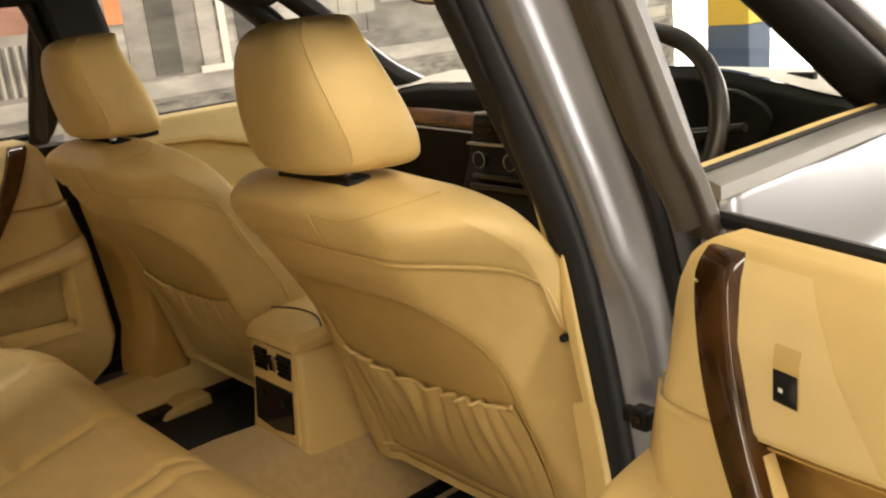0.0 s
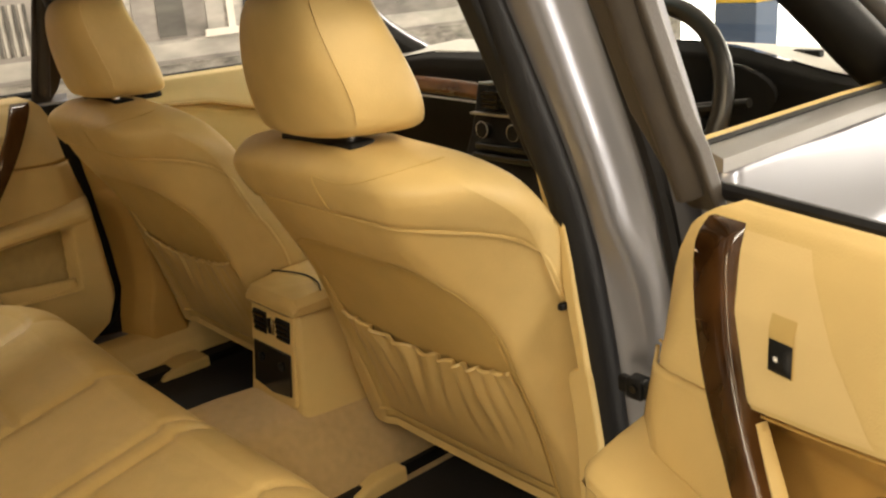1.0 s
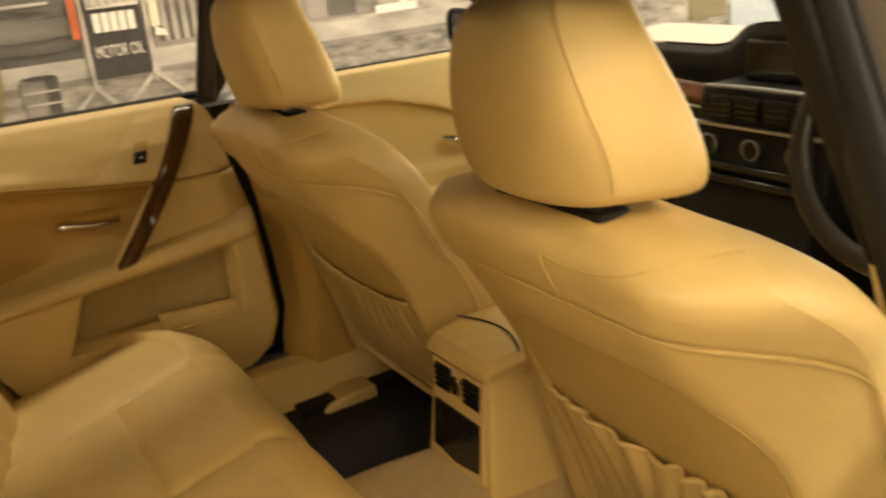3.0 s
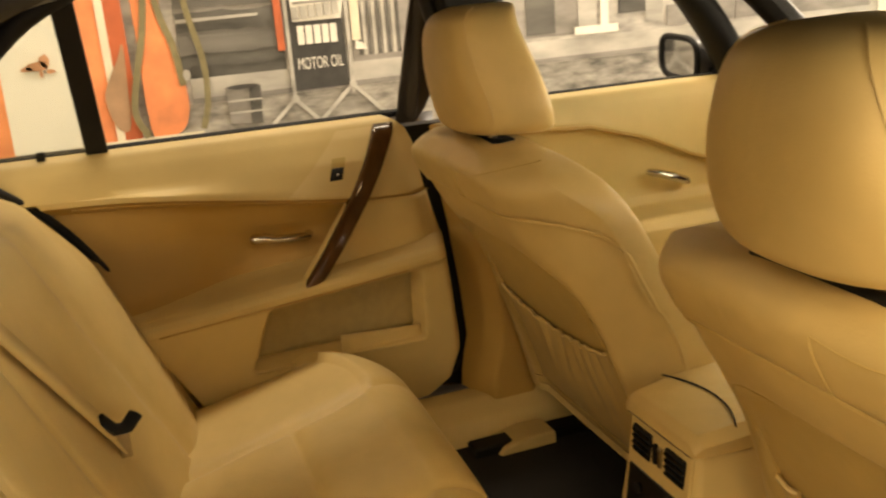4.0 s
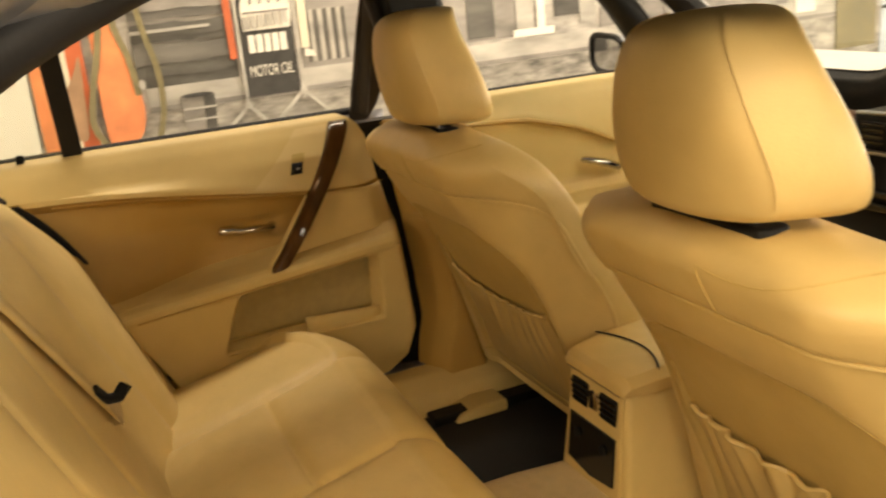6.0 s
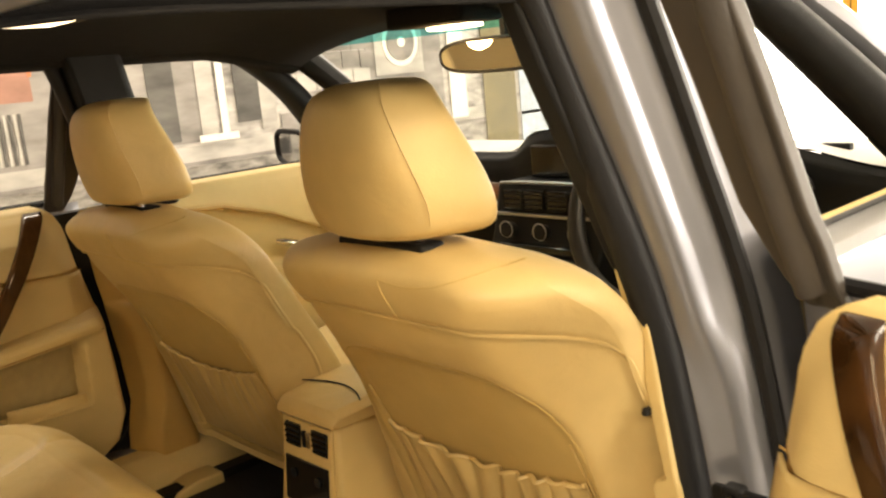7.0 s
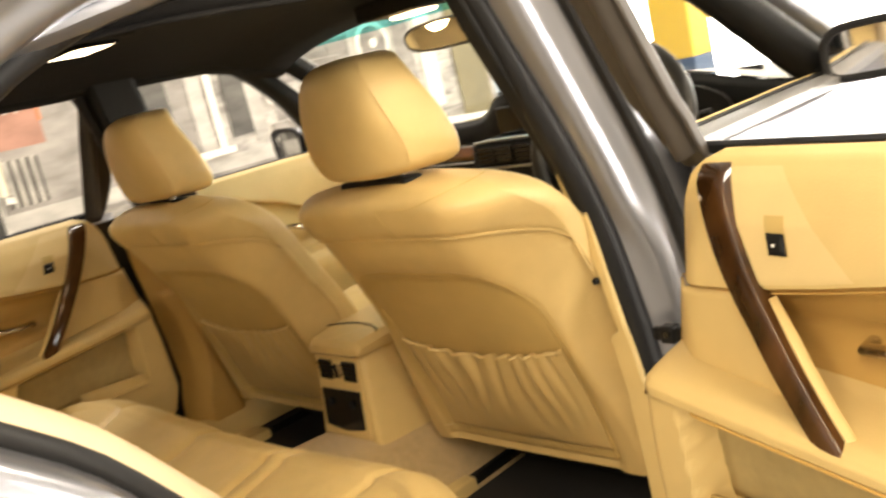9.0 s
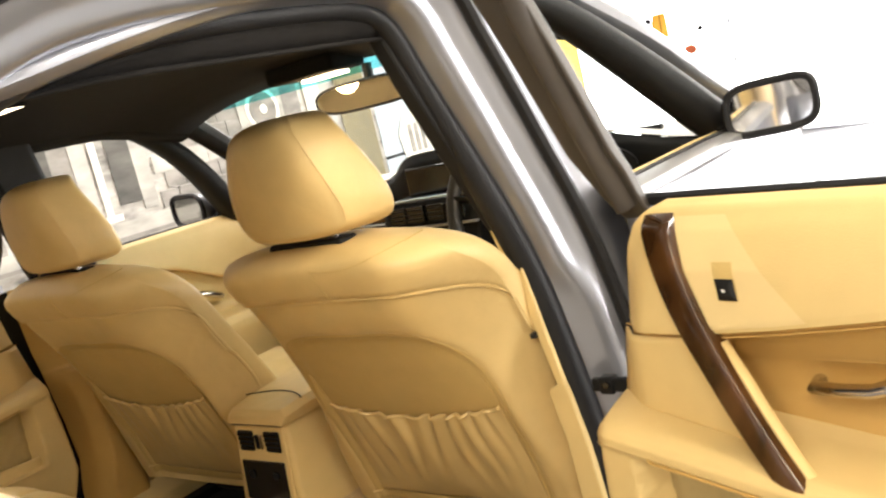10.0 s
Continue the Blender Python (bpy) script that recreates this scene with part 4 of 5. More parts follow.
# ---- doors ----
CREASE = [(-0.80, 0.905), (-0.678, 0.899), (-0.61, 0.894), (-0.542, 0.886), (-0.47, 0.876), (-0.399, 0.865), (-0.298, 0.850), (-0.193, 0.838), (-0.083, 0.833), (0.0, 0.832)]


def crease(y):
    return lerp(y, CREASE)


def arm(y):
    return 0.748 + 0.085 * y


FRONT_EDGE = [(0.40, -0.10), (0.42, -0.07), (0.454, -0.03), (0.514, -0.012), (0.628, -0.022), (0.749, -0.038), (0.93, -0.076), (0.955, -0.088), (0.97, -0.103), (0.982, -0.13)]
REAR_EDGE = [(0.40, -0.45), (0.52, -0.555), (0.65, -0.625), (0.78, -0.695), (0.87, -0.765), (0.95, -0.84), (0.985, -0.87)]


def card_profile(y):
    c, a = crease(y), arm(y)
    r = step(-y, 0.42, 0.64)
    return [(0.960, -0.765), (0.976, -0.757), (0.980, -0.747), (0.972, -0.731), (0.950, -0.712), (0.91, -0.686), (c + 0.014, -0.667), (c + 0.005, -0.666), (c - 0.002, -0.676), (c - 0.014, -0.700),
            (0.5 * (c + a) + 0.01, -0.724 + 0.022 * r), (a + 0.030, -0.726 + 0.062 * r), (a + 0.012, -0.720 + 0.074 * r), (a + 0.005, -0.70 + 0.068 * r), (a + 0.001, -0.66 + 0.034 * r), (a - 0.002, -0.630), (a - 0.008, -0.618), (a - 0.016, -0.612), (a - 0.026, -0.612),
            (a - 0.034, -0.617), (0.60, -0.622), (0.52, -0.632), (0.46, -0.645), (0.42, -0.66), (0.40, -0.69)]


POCKET = 0.052


def card_point(y, q):
    p = card_profile(y)
    k = min(len(p) - 2, int(q))
    t = q - k
    return p[k][0] * (1 - t) + p[k + 1][0] * t, p[k][1] * (1 - t) + p[k + 1][1] * t


def door_card(q0, q1, n, ny=44, off=0.0):
    def f(u, v):
        q = q0 + v * (q1 - q0)
        z0, _ = card_point(-0.3, q)
        y = lerp(z0, REAR_EDGE) + 0.008 + u * (lerp(z0, FRONT_EDGE) - 0.016 - lerp(z0, REAR_EDGE))
        z, x = card_point(y, q)
        gap = lerp(z0, FRONT_EDGE) - 0.008 - y
        x = -0.722 + (x + 0.722) * (step(gap, -0.02, 0.06) if q < 12 else step(gap, -0.012, 0.035)) if x > -0.722 else x
        if q > 18:
            left = -0.411 - 0.37 * (0.669 - z)
            x -= POCKET * step(y - left, 0.0, 0.012) * step(-0.115 - y, 0.0, 0.014) * step(arm(y) - 0.036 - z, 0.0, 0.007) * step(z, 0.560, 0.568)
        if 8 < q < 12:
            x -= 0.016 * math.exp(-((y + 0.350) / 0.062) ** 4 - ((z - 0.776) / 0.021) ** 4)
        return (x + off, y, z)
    return grid(f, ny, n)


def wood_y(z):
    """The middle line of the wooden pull."""
    t = min(1.09, max(0.0, (0.9677 - z) / 0.260))
    return -0.1365 - 0.1363 * t - 0.0518 * t * t


def card_x(y, z):
    """The card's surface above the armrest."""
    p = card_profile(y)[2:13]
    zs, xs = [a for a, _ in p][::-1], [b for _, b in p][::-1]
    x = float(np.interp(z, zs, xs))
    gap = lerp(z, FRONT_EDGE) - 0.008 - y
    return -0.722 + (x + 0.722) * step(gap, -0.02, 0.06) if x > -0.722 else x


def front_pad(u, v):
    """The padded strip between the pull and the front edge."""
    z = arm(-0.12) + v * (crease(-0.12) - arm(-0.12))
    y = wood_y(z) - 0.005 + u * (lerp(z, FRONT_EDGE) - 0.012 - wood_y(z) + 0.005)
    z = arm(y) - 0.004 + v * (crease(y) - arm(y) + 0.002)
    x = lerp(u, [(0, -0.672), (0.8, -0.678), (1, -0.706)]) + 0.012 * (1 - v) * (1 - u)
    return (x, y, z)


PIVOT = (0.7875, 0.030)
WINDOW = [(-0.738, -0.078, 0.975), (-0.70, -0.073, 1.07), (-0.665, -0.066, 1.17), (-0.632, -0.07, 1.255), (-0.62, -0.13, 1.285), (-0.612, -0.30, 1.296), (-0.614, -0.42, 1.288), (-0.62, -0.54, 1.275), (-0.628, -0.66, 1.25),
          (-0.648, -0.76, 1.20), (-0.695, -0.86, 1.07), (-0.735, -0.91, 0.985)]


def rear_door(side, angle, label):
    """side -1: the passenger's; +1: the driver's, mirrored and swung on its hinge."""
    base = (side * PIVOT[0], PIVOT[1], GROUND)
    door = thing("rear_door", base, label, "car door", "rear doors")
    fix = mirrored if side > 0 else (lambda vf: vf)

    def put(name, vf, material, parent=None, text="", **kw):
        return part(name, fix(vf), material, parent or door, text, **kw)

    put("upper_card", door_card(0, 7.0, 28), CARD, None, "pale beige padded upper door card", smooth=50)
    # the overhang's shade is put into this darker tan
    put("middle_card", door_card(7.0, 12.0, 20), CARD_SHADE, None, "door card above the armrest, darker tan for its shade", smooth=50)
    put("armrest", door_card(12.0, 18.0, 24), CARD, None, "beige padded armrest", smooth=50)
    low = put("lower_card", door_card(18.0, 24.0, 80, 110), CARD, None, "beige lower door card with a map pocket", smooth=50)
    put("pocket_lining", grid(lambda u, v: (lambda z: (lambda y: (float(np.interp(z, [0.46, 0.52, 0.60, 0.70], [-0.645, -0.632, -0.622, -0.614])) - POCKET + 0.003, y, z))(-0.405 - 0.37 * (0.669 - z) + u * (0.282 + 0.37 * (0.669 - z))))(0.572 + v * (arm(-0.43 + 0.30 * u) - 0.046 - 0.572)), 14, 10), LINING, low, "greyish lining of the map pocket", thick=0.002)
    put("pocket_wall", grid(lambda u, v: (-0.640 - 0.004 * v, -0.280 + 0.158 * u, 0.545 + 0.048 * v - 0.010 * u * v), 8, 4), CARD, low, "beige pocket wall", thick=0.006)
    put("pocket_lip", tube([(-0.623, y, 0.562 - 0.02 * (y + 0.28)) for y in np.linspace(-0.446, -0.12, 20)], 0.0035, 6), CARD, low, "rounded lip of the map pocket")
    # raised tan tube that draws the shadow under the crease
    put("crease_shade_line", tube([(lerp(y, [(-0.2, -0.672), (-0.06, -0.715)]), y, crease(y) - 0.002) for y in np.linspace(-0.70, -0.06, 30)], 0.0013, 5), CARD_SHADE, None, "tan line standing in for the crease's shadow")
    put("armrest_seam", tube([(lerp(y, [(-0.15, -0.6105), (-0.05, -0.668)]), y, arm(y) - 0.029) for y in np.linspace(-0.60, -0.06, 30)], 0.0018, 5), CARD_SHADE, None, "stitched seam under the armrest")
    # wooden pull
    wood = []
    ts = np.linspace(0, 1.02, 34)
    for t in ts:
        z = 0.9677 - 0.260 * t
        x = -0.7105 + 0.118 * t - 0.030 * t * t
        y = wood_y(z)
        w = (0.0205 - 0.003 * t) * min(1.0, 0.90 + 4 * t)
        x += 0.005 * math.sin(math.pi * min(1.0, t / 0.62)) - 0.004 * max(0.0, 1 - t / 0.12) ** 1.5 - 0.009 * max(0.0, 1 - t / 0.05)
        wood.append([(x - 0.018, y - w, z), (x + 0.002, y - w, z), (x + 0.0052, y - w * 0.93, z), (x + 0.0068, y - w * 0.8, z), (x + 0.0072, y - w * 0.3, z), (x + 0.0070, y + w * 0.4, z), (x + 0.0058, y + w * 0.86, z), (x + 0.0028, y + w * 0.97, z), (x - 0.001, y + w, z), (x - 0.018, y + w, z)])
    put("wooden_pull", loft(wood), WOOD, None, "glossy dark burl wood pull handle", smooth=50)
    rim = []
    for t in np.linspace(0.50, 0.99, 16):
        z = 0.9677 - 0.260 * t
        y = -0.1365 - 0.1363 * t - 0.0518 * t * t - 0.0205 + 0.003 * t
        x = -0.7105 + 0.118 * t - 0.030 * t * t - 0.006
        w = 0.007 * min(1.0, (t - 0.47) * 6)
        rim.append([(x - 0.010, y + 0.004, z), (x, y + 0.003, z), (x + 0.001, y - w * 0.35, z), (x - 0.003, y - w * 0.75, z), (x - 0.007, y - w, z), (x - 0.010, y - w * 0.9, z)])
    put("pull_backing", loft(rim), CARD, None, "beige padded backing of the pull", smooth=60)
    put("front_pad", grid(front_pad, 16, 10), CARD, None, "beige padded strip beside the pull", smooth=50, thick=0.004)
    # plate with the window switch

    def plate_fn(u, v, off=0.0012):
        z = 0.842 + v * 0.118
        y0 = wood_y(z) - 0.004
        y1 = lerp(z, [(0.842, -0.340), (0.962, -0.226)])
        y = y0 + u * (y1 - y0)
        z = crease(y) + 0.009 + v * (0.955 - crease(y))
        return (card_x(y, z) + off, y, z)

    plate_ob = put("switch_plate", grid(plate_fn, 40, 40), PLATE, None, "beige switch plate", smooth=50)

    def on_plate(y0, y1, z0, z1, off, dome=0.0):
        def f(u, v):
            z = 0.905 + z0 + v * (z1 - z0)
            y = -0.240 + y0 + u * (y1 - y0) + 0.35 * (z - 0.905)
            return (card_x(y, z) + off + dome * (1 - (2 * v - 1) ** 4) * (1 - (2 * u - 1) ** 6), y, z)
        return grid(f, 8, 8)

    # no recess is cut; a flush darker patch paints the well's shade
    put("switch_well_shade", on_plate(-0.0135, 0.0115, -0.0235, 0.0145, 0.0022), LEATHER_SHADE, plate_ob, "flush tan patch toned as the shaded switch well", smooth=50)
    sw = put("window_switch", on_plate(-0.0128, 0.0108, -0.0228, -0.0015, 0.0028, 0.0036), BLACK, plate_ob, "black window switch", smooth=50)
    put("switch_symbol", on_plate(-0.0026, 0.0016, -0.0135, -0.0105, 0.0069), WHITE, sw)
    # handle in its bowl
    put("handle_ridge", tube([(-0.722, y, 0.808 - 0.05 * (y + 0.35)) for y in np.linspace(-0.41, -0.29, 16)], lambda t: 0.0035 - 0.002 * abs(2 * t - 1) ** 3, 8), CARD_SHADE, None, "soft ridge over the handle bowl", smooth=60)
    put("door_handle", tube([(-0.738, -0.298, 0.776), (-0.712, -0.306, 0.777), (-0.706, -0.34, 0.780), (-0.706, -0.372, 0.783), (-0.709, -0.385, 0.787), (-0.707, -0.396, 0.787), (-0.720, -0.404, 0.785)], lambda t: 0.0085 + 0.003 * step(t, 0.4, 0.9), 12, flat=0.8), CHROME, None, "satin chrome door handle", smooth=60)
    put("speaker_dimple", disc((-0.727, -0.585, 0.80), 0.018, (1, 0, 0), 0.006, 20), CARD_SHADE, None, bevel=0.003)
    # window frame, belt seal, divider
    win = put("window_frame", tube(spline(WINDOW, 5), lambda t: 0.016 + 0.008 * step(t, 0.3, 0.4), 10, flat=0.7), FRAME_DARK, None, "dark grey window frame", smooth=60)
    put("window_stile", loft([[(-x0, y0 - 0.006, z), (-x0 - 0.004, y0 + 0.022, z), (-x0, y0 + 0.030, z), (-x0, y1, z), (-x1, y1, z), (-x1, y0, z)] for x0, x1, y0, y1, z in ((0.746, 0.764, -0.100, -0.062, 0.957), (0.735, 0.757, -0.096, -0.044, 0.985), (0.722, 0.745, -0.094, -0.030, 1.02), (0.706, 0.73, -0.092, -0.024, 1.05), (0.668, 0.692, -0.082, -0.012, 1.16), (0.628, 0.652, -0.066, 0.006, 1.275))]), FRAME_DARK, win, "wide dark front stile of the window", bevel=0.005)
    put("divider", loft([[(x - 0.008, y - 0.018, z), (x + 0.008, y - 0.018, z), (x + 0.008, y + 0.018, z), (x - 0.008, y + 0.018, z)] for x, y, z in ((-0.748, -0.645, 0.975), (-0.630, -0.655, 1.25))]), RUBBER, win, "black divider of the rear window", bevel=0.003)
    put("belt_seal", tube([(-0.760, y, 0.978) for y in np.linspace(-0.085, -0.86, 12)], 0.008, 8), RUBBER, None, "black seal along the window sill")
    put("quarter_clip", box(-0.750, -0.738, -0.742, -0.728, 0.974, 0.990), BLACK, win, bevel=0.002)
    put("quarter_pane", prism([(-0.750, -0.662, 0.98), (-0.74, -0.85, 0.985), (-0.70, -0.84, 1.06), (-0.652, -0.745, 1.19), (-0.632, -0.665, 1.24)], (-0.003, 0, 0)), GLASS, win, "clear quarter window", smooth=0).visible_shadow = False
    put("outer_skin", grid(lambda u, v: (-(0.80 + 0.030 * math.sin(v * 2.8)), lerp(0.30 + 0.665 * v, REAR_EDGE) - 0.05 + u * (0.045 - lerp(0.30 + 0.665 * v, REAR_EDGE)), 0.30 + 0.665 * v), 16, 14), PAINT, None, "silver-grey outer skin", thick=0.003)
    put("door_edge", loft([[(-0.72, lerp(z, FRONT_EDGE) - 0.012, z), (-0.795, lerp(z, FRONT_EDGE) - 0.004, z), (-0.805, lerp(z, FRONT_EDGE) - 0.03, z), (-0.725, lerp(z, FRONT_EDGE) - 0.03, z)] for z in np.linspace(0.40, 0.70, 8)] + [[(-0.742, lerp(z, FRONT_EDGE) - 0.012, z), (-0.795, lerp(z, FRONT_EDGE) - 0.004, z), (-0.805, lerp(z, FRONT_EDGE) - 0.03, z), (-0.745, lerp(z, FRONT_EDGE) - 0.03, z)] for z in np.linspace(0.74, 0.955, 6)]), PAINT if side > 0 else RUBBER, None, "door edge")
    door.rotation_euler = (0, 0, radians(angle))
    return door


rear_door(-1, 0, "shut rear car door with beige card and wood pull")
rear_door(1, 74.0, "open rear car door with beige card and wood pull")
anchor = thing("belt_anchor", (0.662, 0.03, 0.78), "small black seat belt anchor on the pillar trim", "belt anchor")
part("anchor_plate", loft([[(x, y, z + h) for y, h in ((0.017, -0.004), (0.017, 0.004), (0.029, 0.005), (0.032, 0.0), (0.029, -0.005))] for x, z in ((0.650, 0.788), (0.658, 0.788))]), BLACK, anchor, bevel=0.002)
part("bolt", disc((0.651, 0.025, 0.788), 0.003, (-1, 0, 0), 0.003, 14), WOOD, anchor, "dark bolt head")
check = thing("door_check", (0.77, 0.06, 0.69), "black metal door check strap on the pillar", "door check")
part("strap", box(0.725, 0.86, 0.034, 0.046, 0.695, 0.715), BLACK, check, bevel=0.003)
part("bracket", box(0.738, 0.762, 0.030, 0.052, 0.692, 0.718), BLACK, check, bevel=0.004)
part("bolt", disc((0.752, 0.030, 0.708), 0.005, (0, -1, 0), 0.004, 12), GLOSS_BLACK, check, "dark bolt head")


def front_crease(y):
    return lerp(y, [(0.05, 0.905), (0.176, 0.912), (0.30, 0.903), (0.434, 0.865), (0.544, 0.815), (0.7, 0.76)])


def front_door(side, label):
    base = (side * 0.80, 0.93, GROUND)
    door = thing("front_door", base, label, "car door", "front doors")
    fix = (lambda vf: vf) if side < 0 else mirrored
    first = 0.075 if side < 0 else 0.16

    def put(name, vf, material, parent=None, text="", **kw):
        return part(name, fix(vf), material, parent or door, text, **kw)

    def card(u, v):
        y = first + (0.945 - first) * u
        c = front_crease(y)
        prof = [(0.955, -0.765), (0.972, -0.757), (0.976, -0.747), (0.968, -0.733), (0.94, -0.724), (c + 0.01, -0.714), (c + 0.002, -0.714), (c - 0.004, -0.724), (c - 0.03, -0.732), (0.735, -0.735), (0.715, -0.72), (0.705, -0.64), (0.685, -0.625), (0.55, -0.64), (0.36, -0.67)]
        q = v * (len(prof) - 1)
        k = min(len(prof) - 2, int(q))
        t = q - k
        return (prof[k][1] * (1 - t) + prof[k + 1][1] * t, y, prof[k][0] * (1 - t) + prof[k + 1][0] * t - 0.02 * max(0, y - 0.5) * (1 - v))

    put("door_card", grid(card, 40, 70), CARD, None, "beige padded door card", smooth=50)
    # darker tan tube, tones in the shade of a soft crease
    put("crease_line", tube([(-0.713, y, front_crease(y) + 0.001) for y in np.linspace(first + 0.005, 0.66, 30)], 0.005, 6), CARD_SHADE)
    put("door_handle", tube([(-0.716, 0.440, 0.790), (-0.700, 0.452, 0.788), (-0.694, 0.49, 0.776), (-0.698, 0.525, 0.762), (-0.716, 0.537, 0.756)], lambda t: 0.0115 - 0.003 * abs(2 * t - 1), 10, flat=0.8), CHROME, None, "satin chrome door handle", smooth=60)
    put("outer_skin", grid(lambda u, v: (-(0.785 + 0.035 * math.sin(v * 2.75) + 0.012 * math.exp(-((v - 0.72) / 0.03) ** 2)), 0.125 + 0.85 * u, 0.30 + 0.655 * v), 18, 40), PAINT, None, "silver-grey outer door skin", thick=0.003, smooth=60)
    put("belt_seal", loft([[(-0.760, y, 0.962 - d), (-0.764, y, 0.972 - d), (-0.785, y, 0.974 - d), (-0.806, y, 0.966 - d), (-0.806, y, 0.950 - d)] for y, d in ((y, 0.02 * max(0, y - 0.5)) for y in np.linspace(0.12, 0.92, 14))]), SATIN, None, "satin grey window sill strip")
    put("slot_seal", tube([(-0.768, y, 0.974 - 0.02 * max(0, y - 0.5)) for y in np.linspace(0.12, 0.90, 12)], 0.005, 6), RUBBER, None, "thin black window slot seal")
    top = spline([(-0.70, 0.105, 0.965), (-0.665, 0.085, 1.07), (-0.63, 0.045, 1.18), (-0.606, 0.02, 1.262), (-0.603, 0.04, 1.285), (-0.603, 0.12, 1.297), (-0.606, 0.25, 1.285), (-0.62, 0.36, 1.245), (-0.645, 0.47, 1.175), (-0.685, 0.57, 1.09), (-0.725, 0.65, 1.01), (-0.75, 0.69, 0.97)], 5)
    put("window_frame", tube(top, lambda t: 0.022 + 0.022 * step(t, 0.4, 0.9), 10, flat=0.8), BLACK, None, "dark window frame", smooth=60)
    put("mirror_sail", prism([(-0.748, 0.64, 0.965), (-0.748, 0.80, 0.945), (-0.728, 0.72, 1.0), (-0.722, 0.66, 1.02)], (-0.03, 0, 0)), BLACK, None, "black mirror base", bevel=0.006)
    return door


front_door(-1, "shut passenger door with beige card and chrome handle")
front_door(1, "shut silver-grey driver door with a lowered window")


def door_mirror(side):
    mirror = thing("door_mirror", (side * 0.77, 0.64, 0.97), "silver-grey door mirror with dark rimmed glass", "car mirror", "door mirrors")
    aim = pose(side * 0.862, 0.62, 1.004, 0, 0, side * 5)
    rings = []
    for d, k in ((0.0, 1.0), (0.01, 1.02), (0.035, 0.97), (0.07, 0.78), (0.09, 0.5)):
        ring_ = []
        for i in range(24):
            a = 2 * math.pi * i / 24
            c, s_ = math.cos(a), math.sin(a)
            ring_.append(aim @ Vector((0.081 * k * math.copysign(abs(c) ** 0.5, c), d, 0.048 * k * math.copysign(abs(s_) ** 0.55, s_) + 0.006 * k * side * c)))
        rings.append(ring_)
    shell = part("shell", loft(rings), PAINT, mirror, "silver-grey mirror shell", smooth=60)
    rim = [aim @ Vector((0.079 * math.copysign(abs(math.cos(a)) ** 0.5, math.cos(a)), -0.002, 0.0455 * math.copysign(abs(math.sin(a)) ** 0.55, math.sin(a)) + 0.006 * side * math.cos(a))) for a in (2 * math.pi * i / 40 for i in range(40))]
    part("rim", tube(rim, 0.0075, 8, True), RUBBER, shell, "black rim")
    part("mirror_glass", prism(list(rim), aim.to_3x3() @ Vector((0, 0.004, 0))), MIRROR, shell, "mirror glass", smooth=0)
    part("foot", tube([(side * 0.745, 0.66, 0.975), (side * 0.78, 0.66, 0.97), (side * 0.83, 0.65, 0.975)], 0.022, 10, flat=0.7), BLACK, mirror, "black mirror foot")


door_mirror(-1)
door_mirror(1)

# ---- centre console, dashboard, wheel ----
console = thing("centre_console", (0, 0.1, 0.45), "beige rear centre console with air vents and dark control panel", "console")
cons = []
for y, w0, w1, z1 in ((-0.002, 0.082, 0.076, 0.640), (0.02, 0.086, 0.080, 0.645), (0.30, 0.10, 0.095, 0.645)):
    cons.append([(-w0 - 0.01, y - 0.02 * (y < 0.01), 0.44), (-w1, y, 0.62), (-w1 + 0.01, y, z1 - 0.008), (w1 - 0.01, y, z1 - 0.008), (w1, y, 0.62), (w0 + 0.01, y - 0.02 * (y < 0.01), 0.44)])
part("console_body", loft(cons), CARD, console, "beige moulded console body", bevel=0.008)
lidp = []
for y, w, z in ((-0.012, 0.070, 0.646), (-0.010, 0.078, 0.652), (0.0, 0.082, 0.662), (0.06, 0.088, 0.668), (0.20, 0.095, 0.672), (0.32, 0.095, 0.672)):
    lidp.append([(-w, y, 0.636), (-w - 0.002, y, z - 0.012), (-w + 0.012, y, z), (w - 0.012, y, z), (w + 0.002, y, z - 0.012), (w, y, 0.636)])
lid = part("armrest_lid", loft(lidp), LEATHER, console, "beige leather armrest lid", bevel=0.004)
part("lid_split", tube([(x, 0.075 - 4.0 * x * x, 0.6705) for x in np.linspace(-0.08, 0.085, 14)], 0.0015, 5), BLACK, lid)
def face_y(z):
    return -0.002 - 0.111 * max(0.0, 0.62 - z)


bez = part("vent_bezel", prism([(x, face_y(z) - 0.0045, z) for x, z in ((-0.070, 0.630), (0.070, 0.630), (0.072, 0.47), (0.066, 0.462), (-0.066, 0.462), (-0.072, 0.47))], (0, 0.006, 0)), CARD, console, "beige vent surround", bevel=0.003)
for s in (-1, 1):
    vent = part("air_vent", box(min(s * 0.016, s * 0.060), max(s * 0.016, s * 0.060), -0.012, -0.004, 0.578, 0.621), BLACK, bez, "black air vent", bevel=0.003)
    for k in range(4):
        part("vent_slat", box(min(s * 0.019, s * 0.057), max(s * 0.019, s * 0.057), -0.0145, -0.011, 0.584 + k * 0.0095, 0.588 + k * 0.0095), GLOSS_BLACK, vent)
    part("vent_wheel", box(s * 0.006 - 0.004, s * 0.006 + 0.004, -0.014, -0.005, 0.585, 0.614), CHROME if s > 0 else BLACK, bez, "small vent wheel", bevel=0.002)
panel = part("control_panel", prism([(x, face_y(z) - 0.0085, z) for x, z in ((-0.061, 0.562), (0.061, 0.562), (0.061, 0.484), (0.0, 0.476), (-0.061, 0.484))], (0, 0.004, 0)), GLOSS_BLACK, bez, "glossy dark control panel", bevel=0.002)
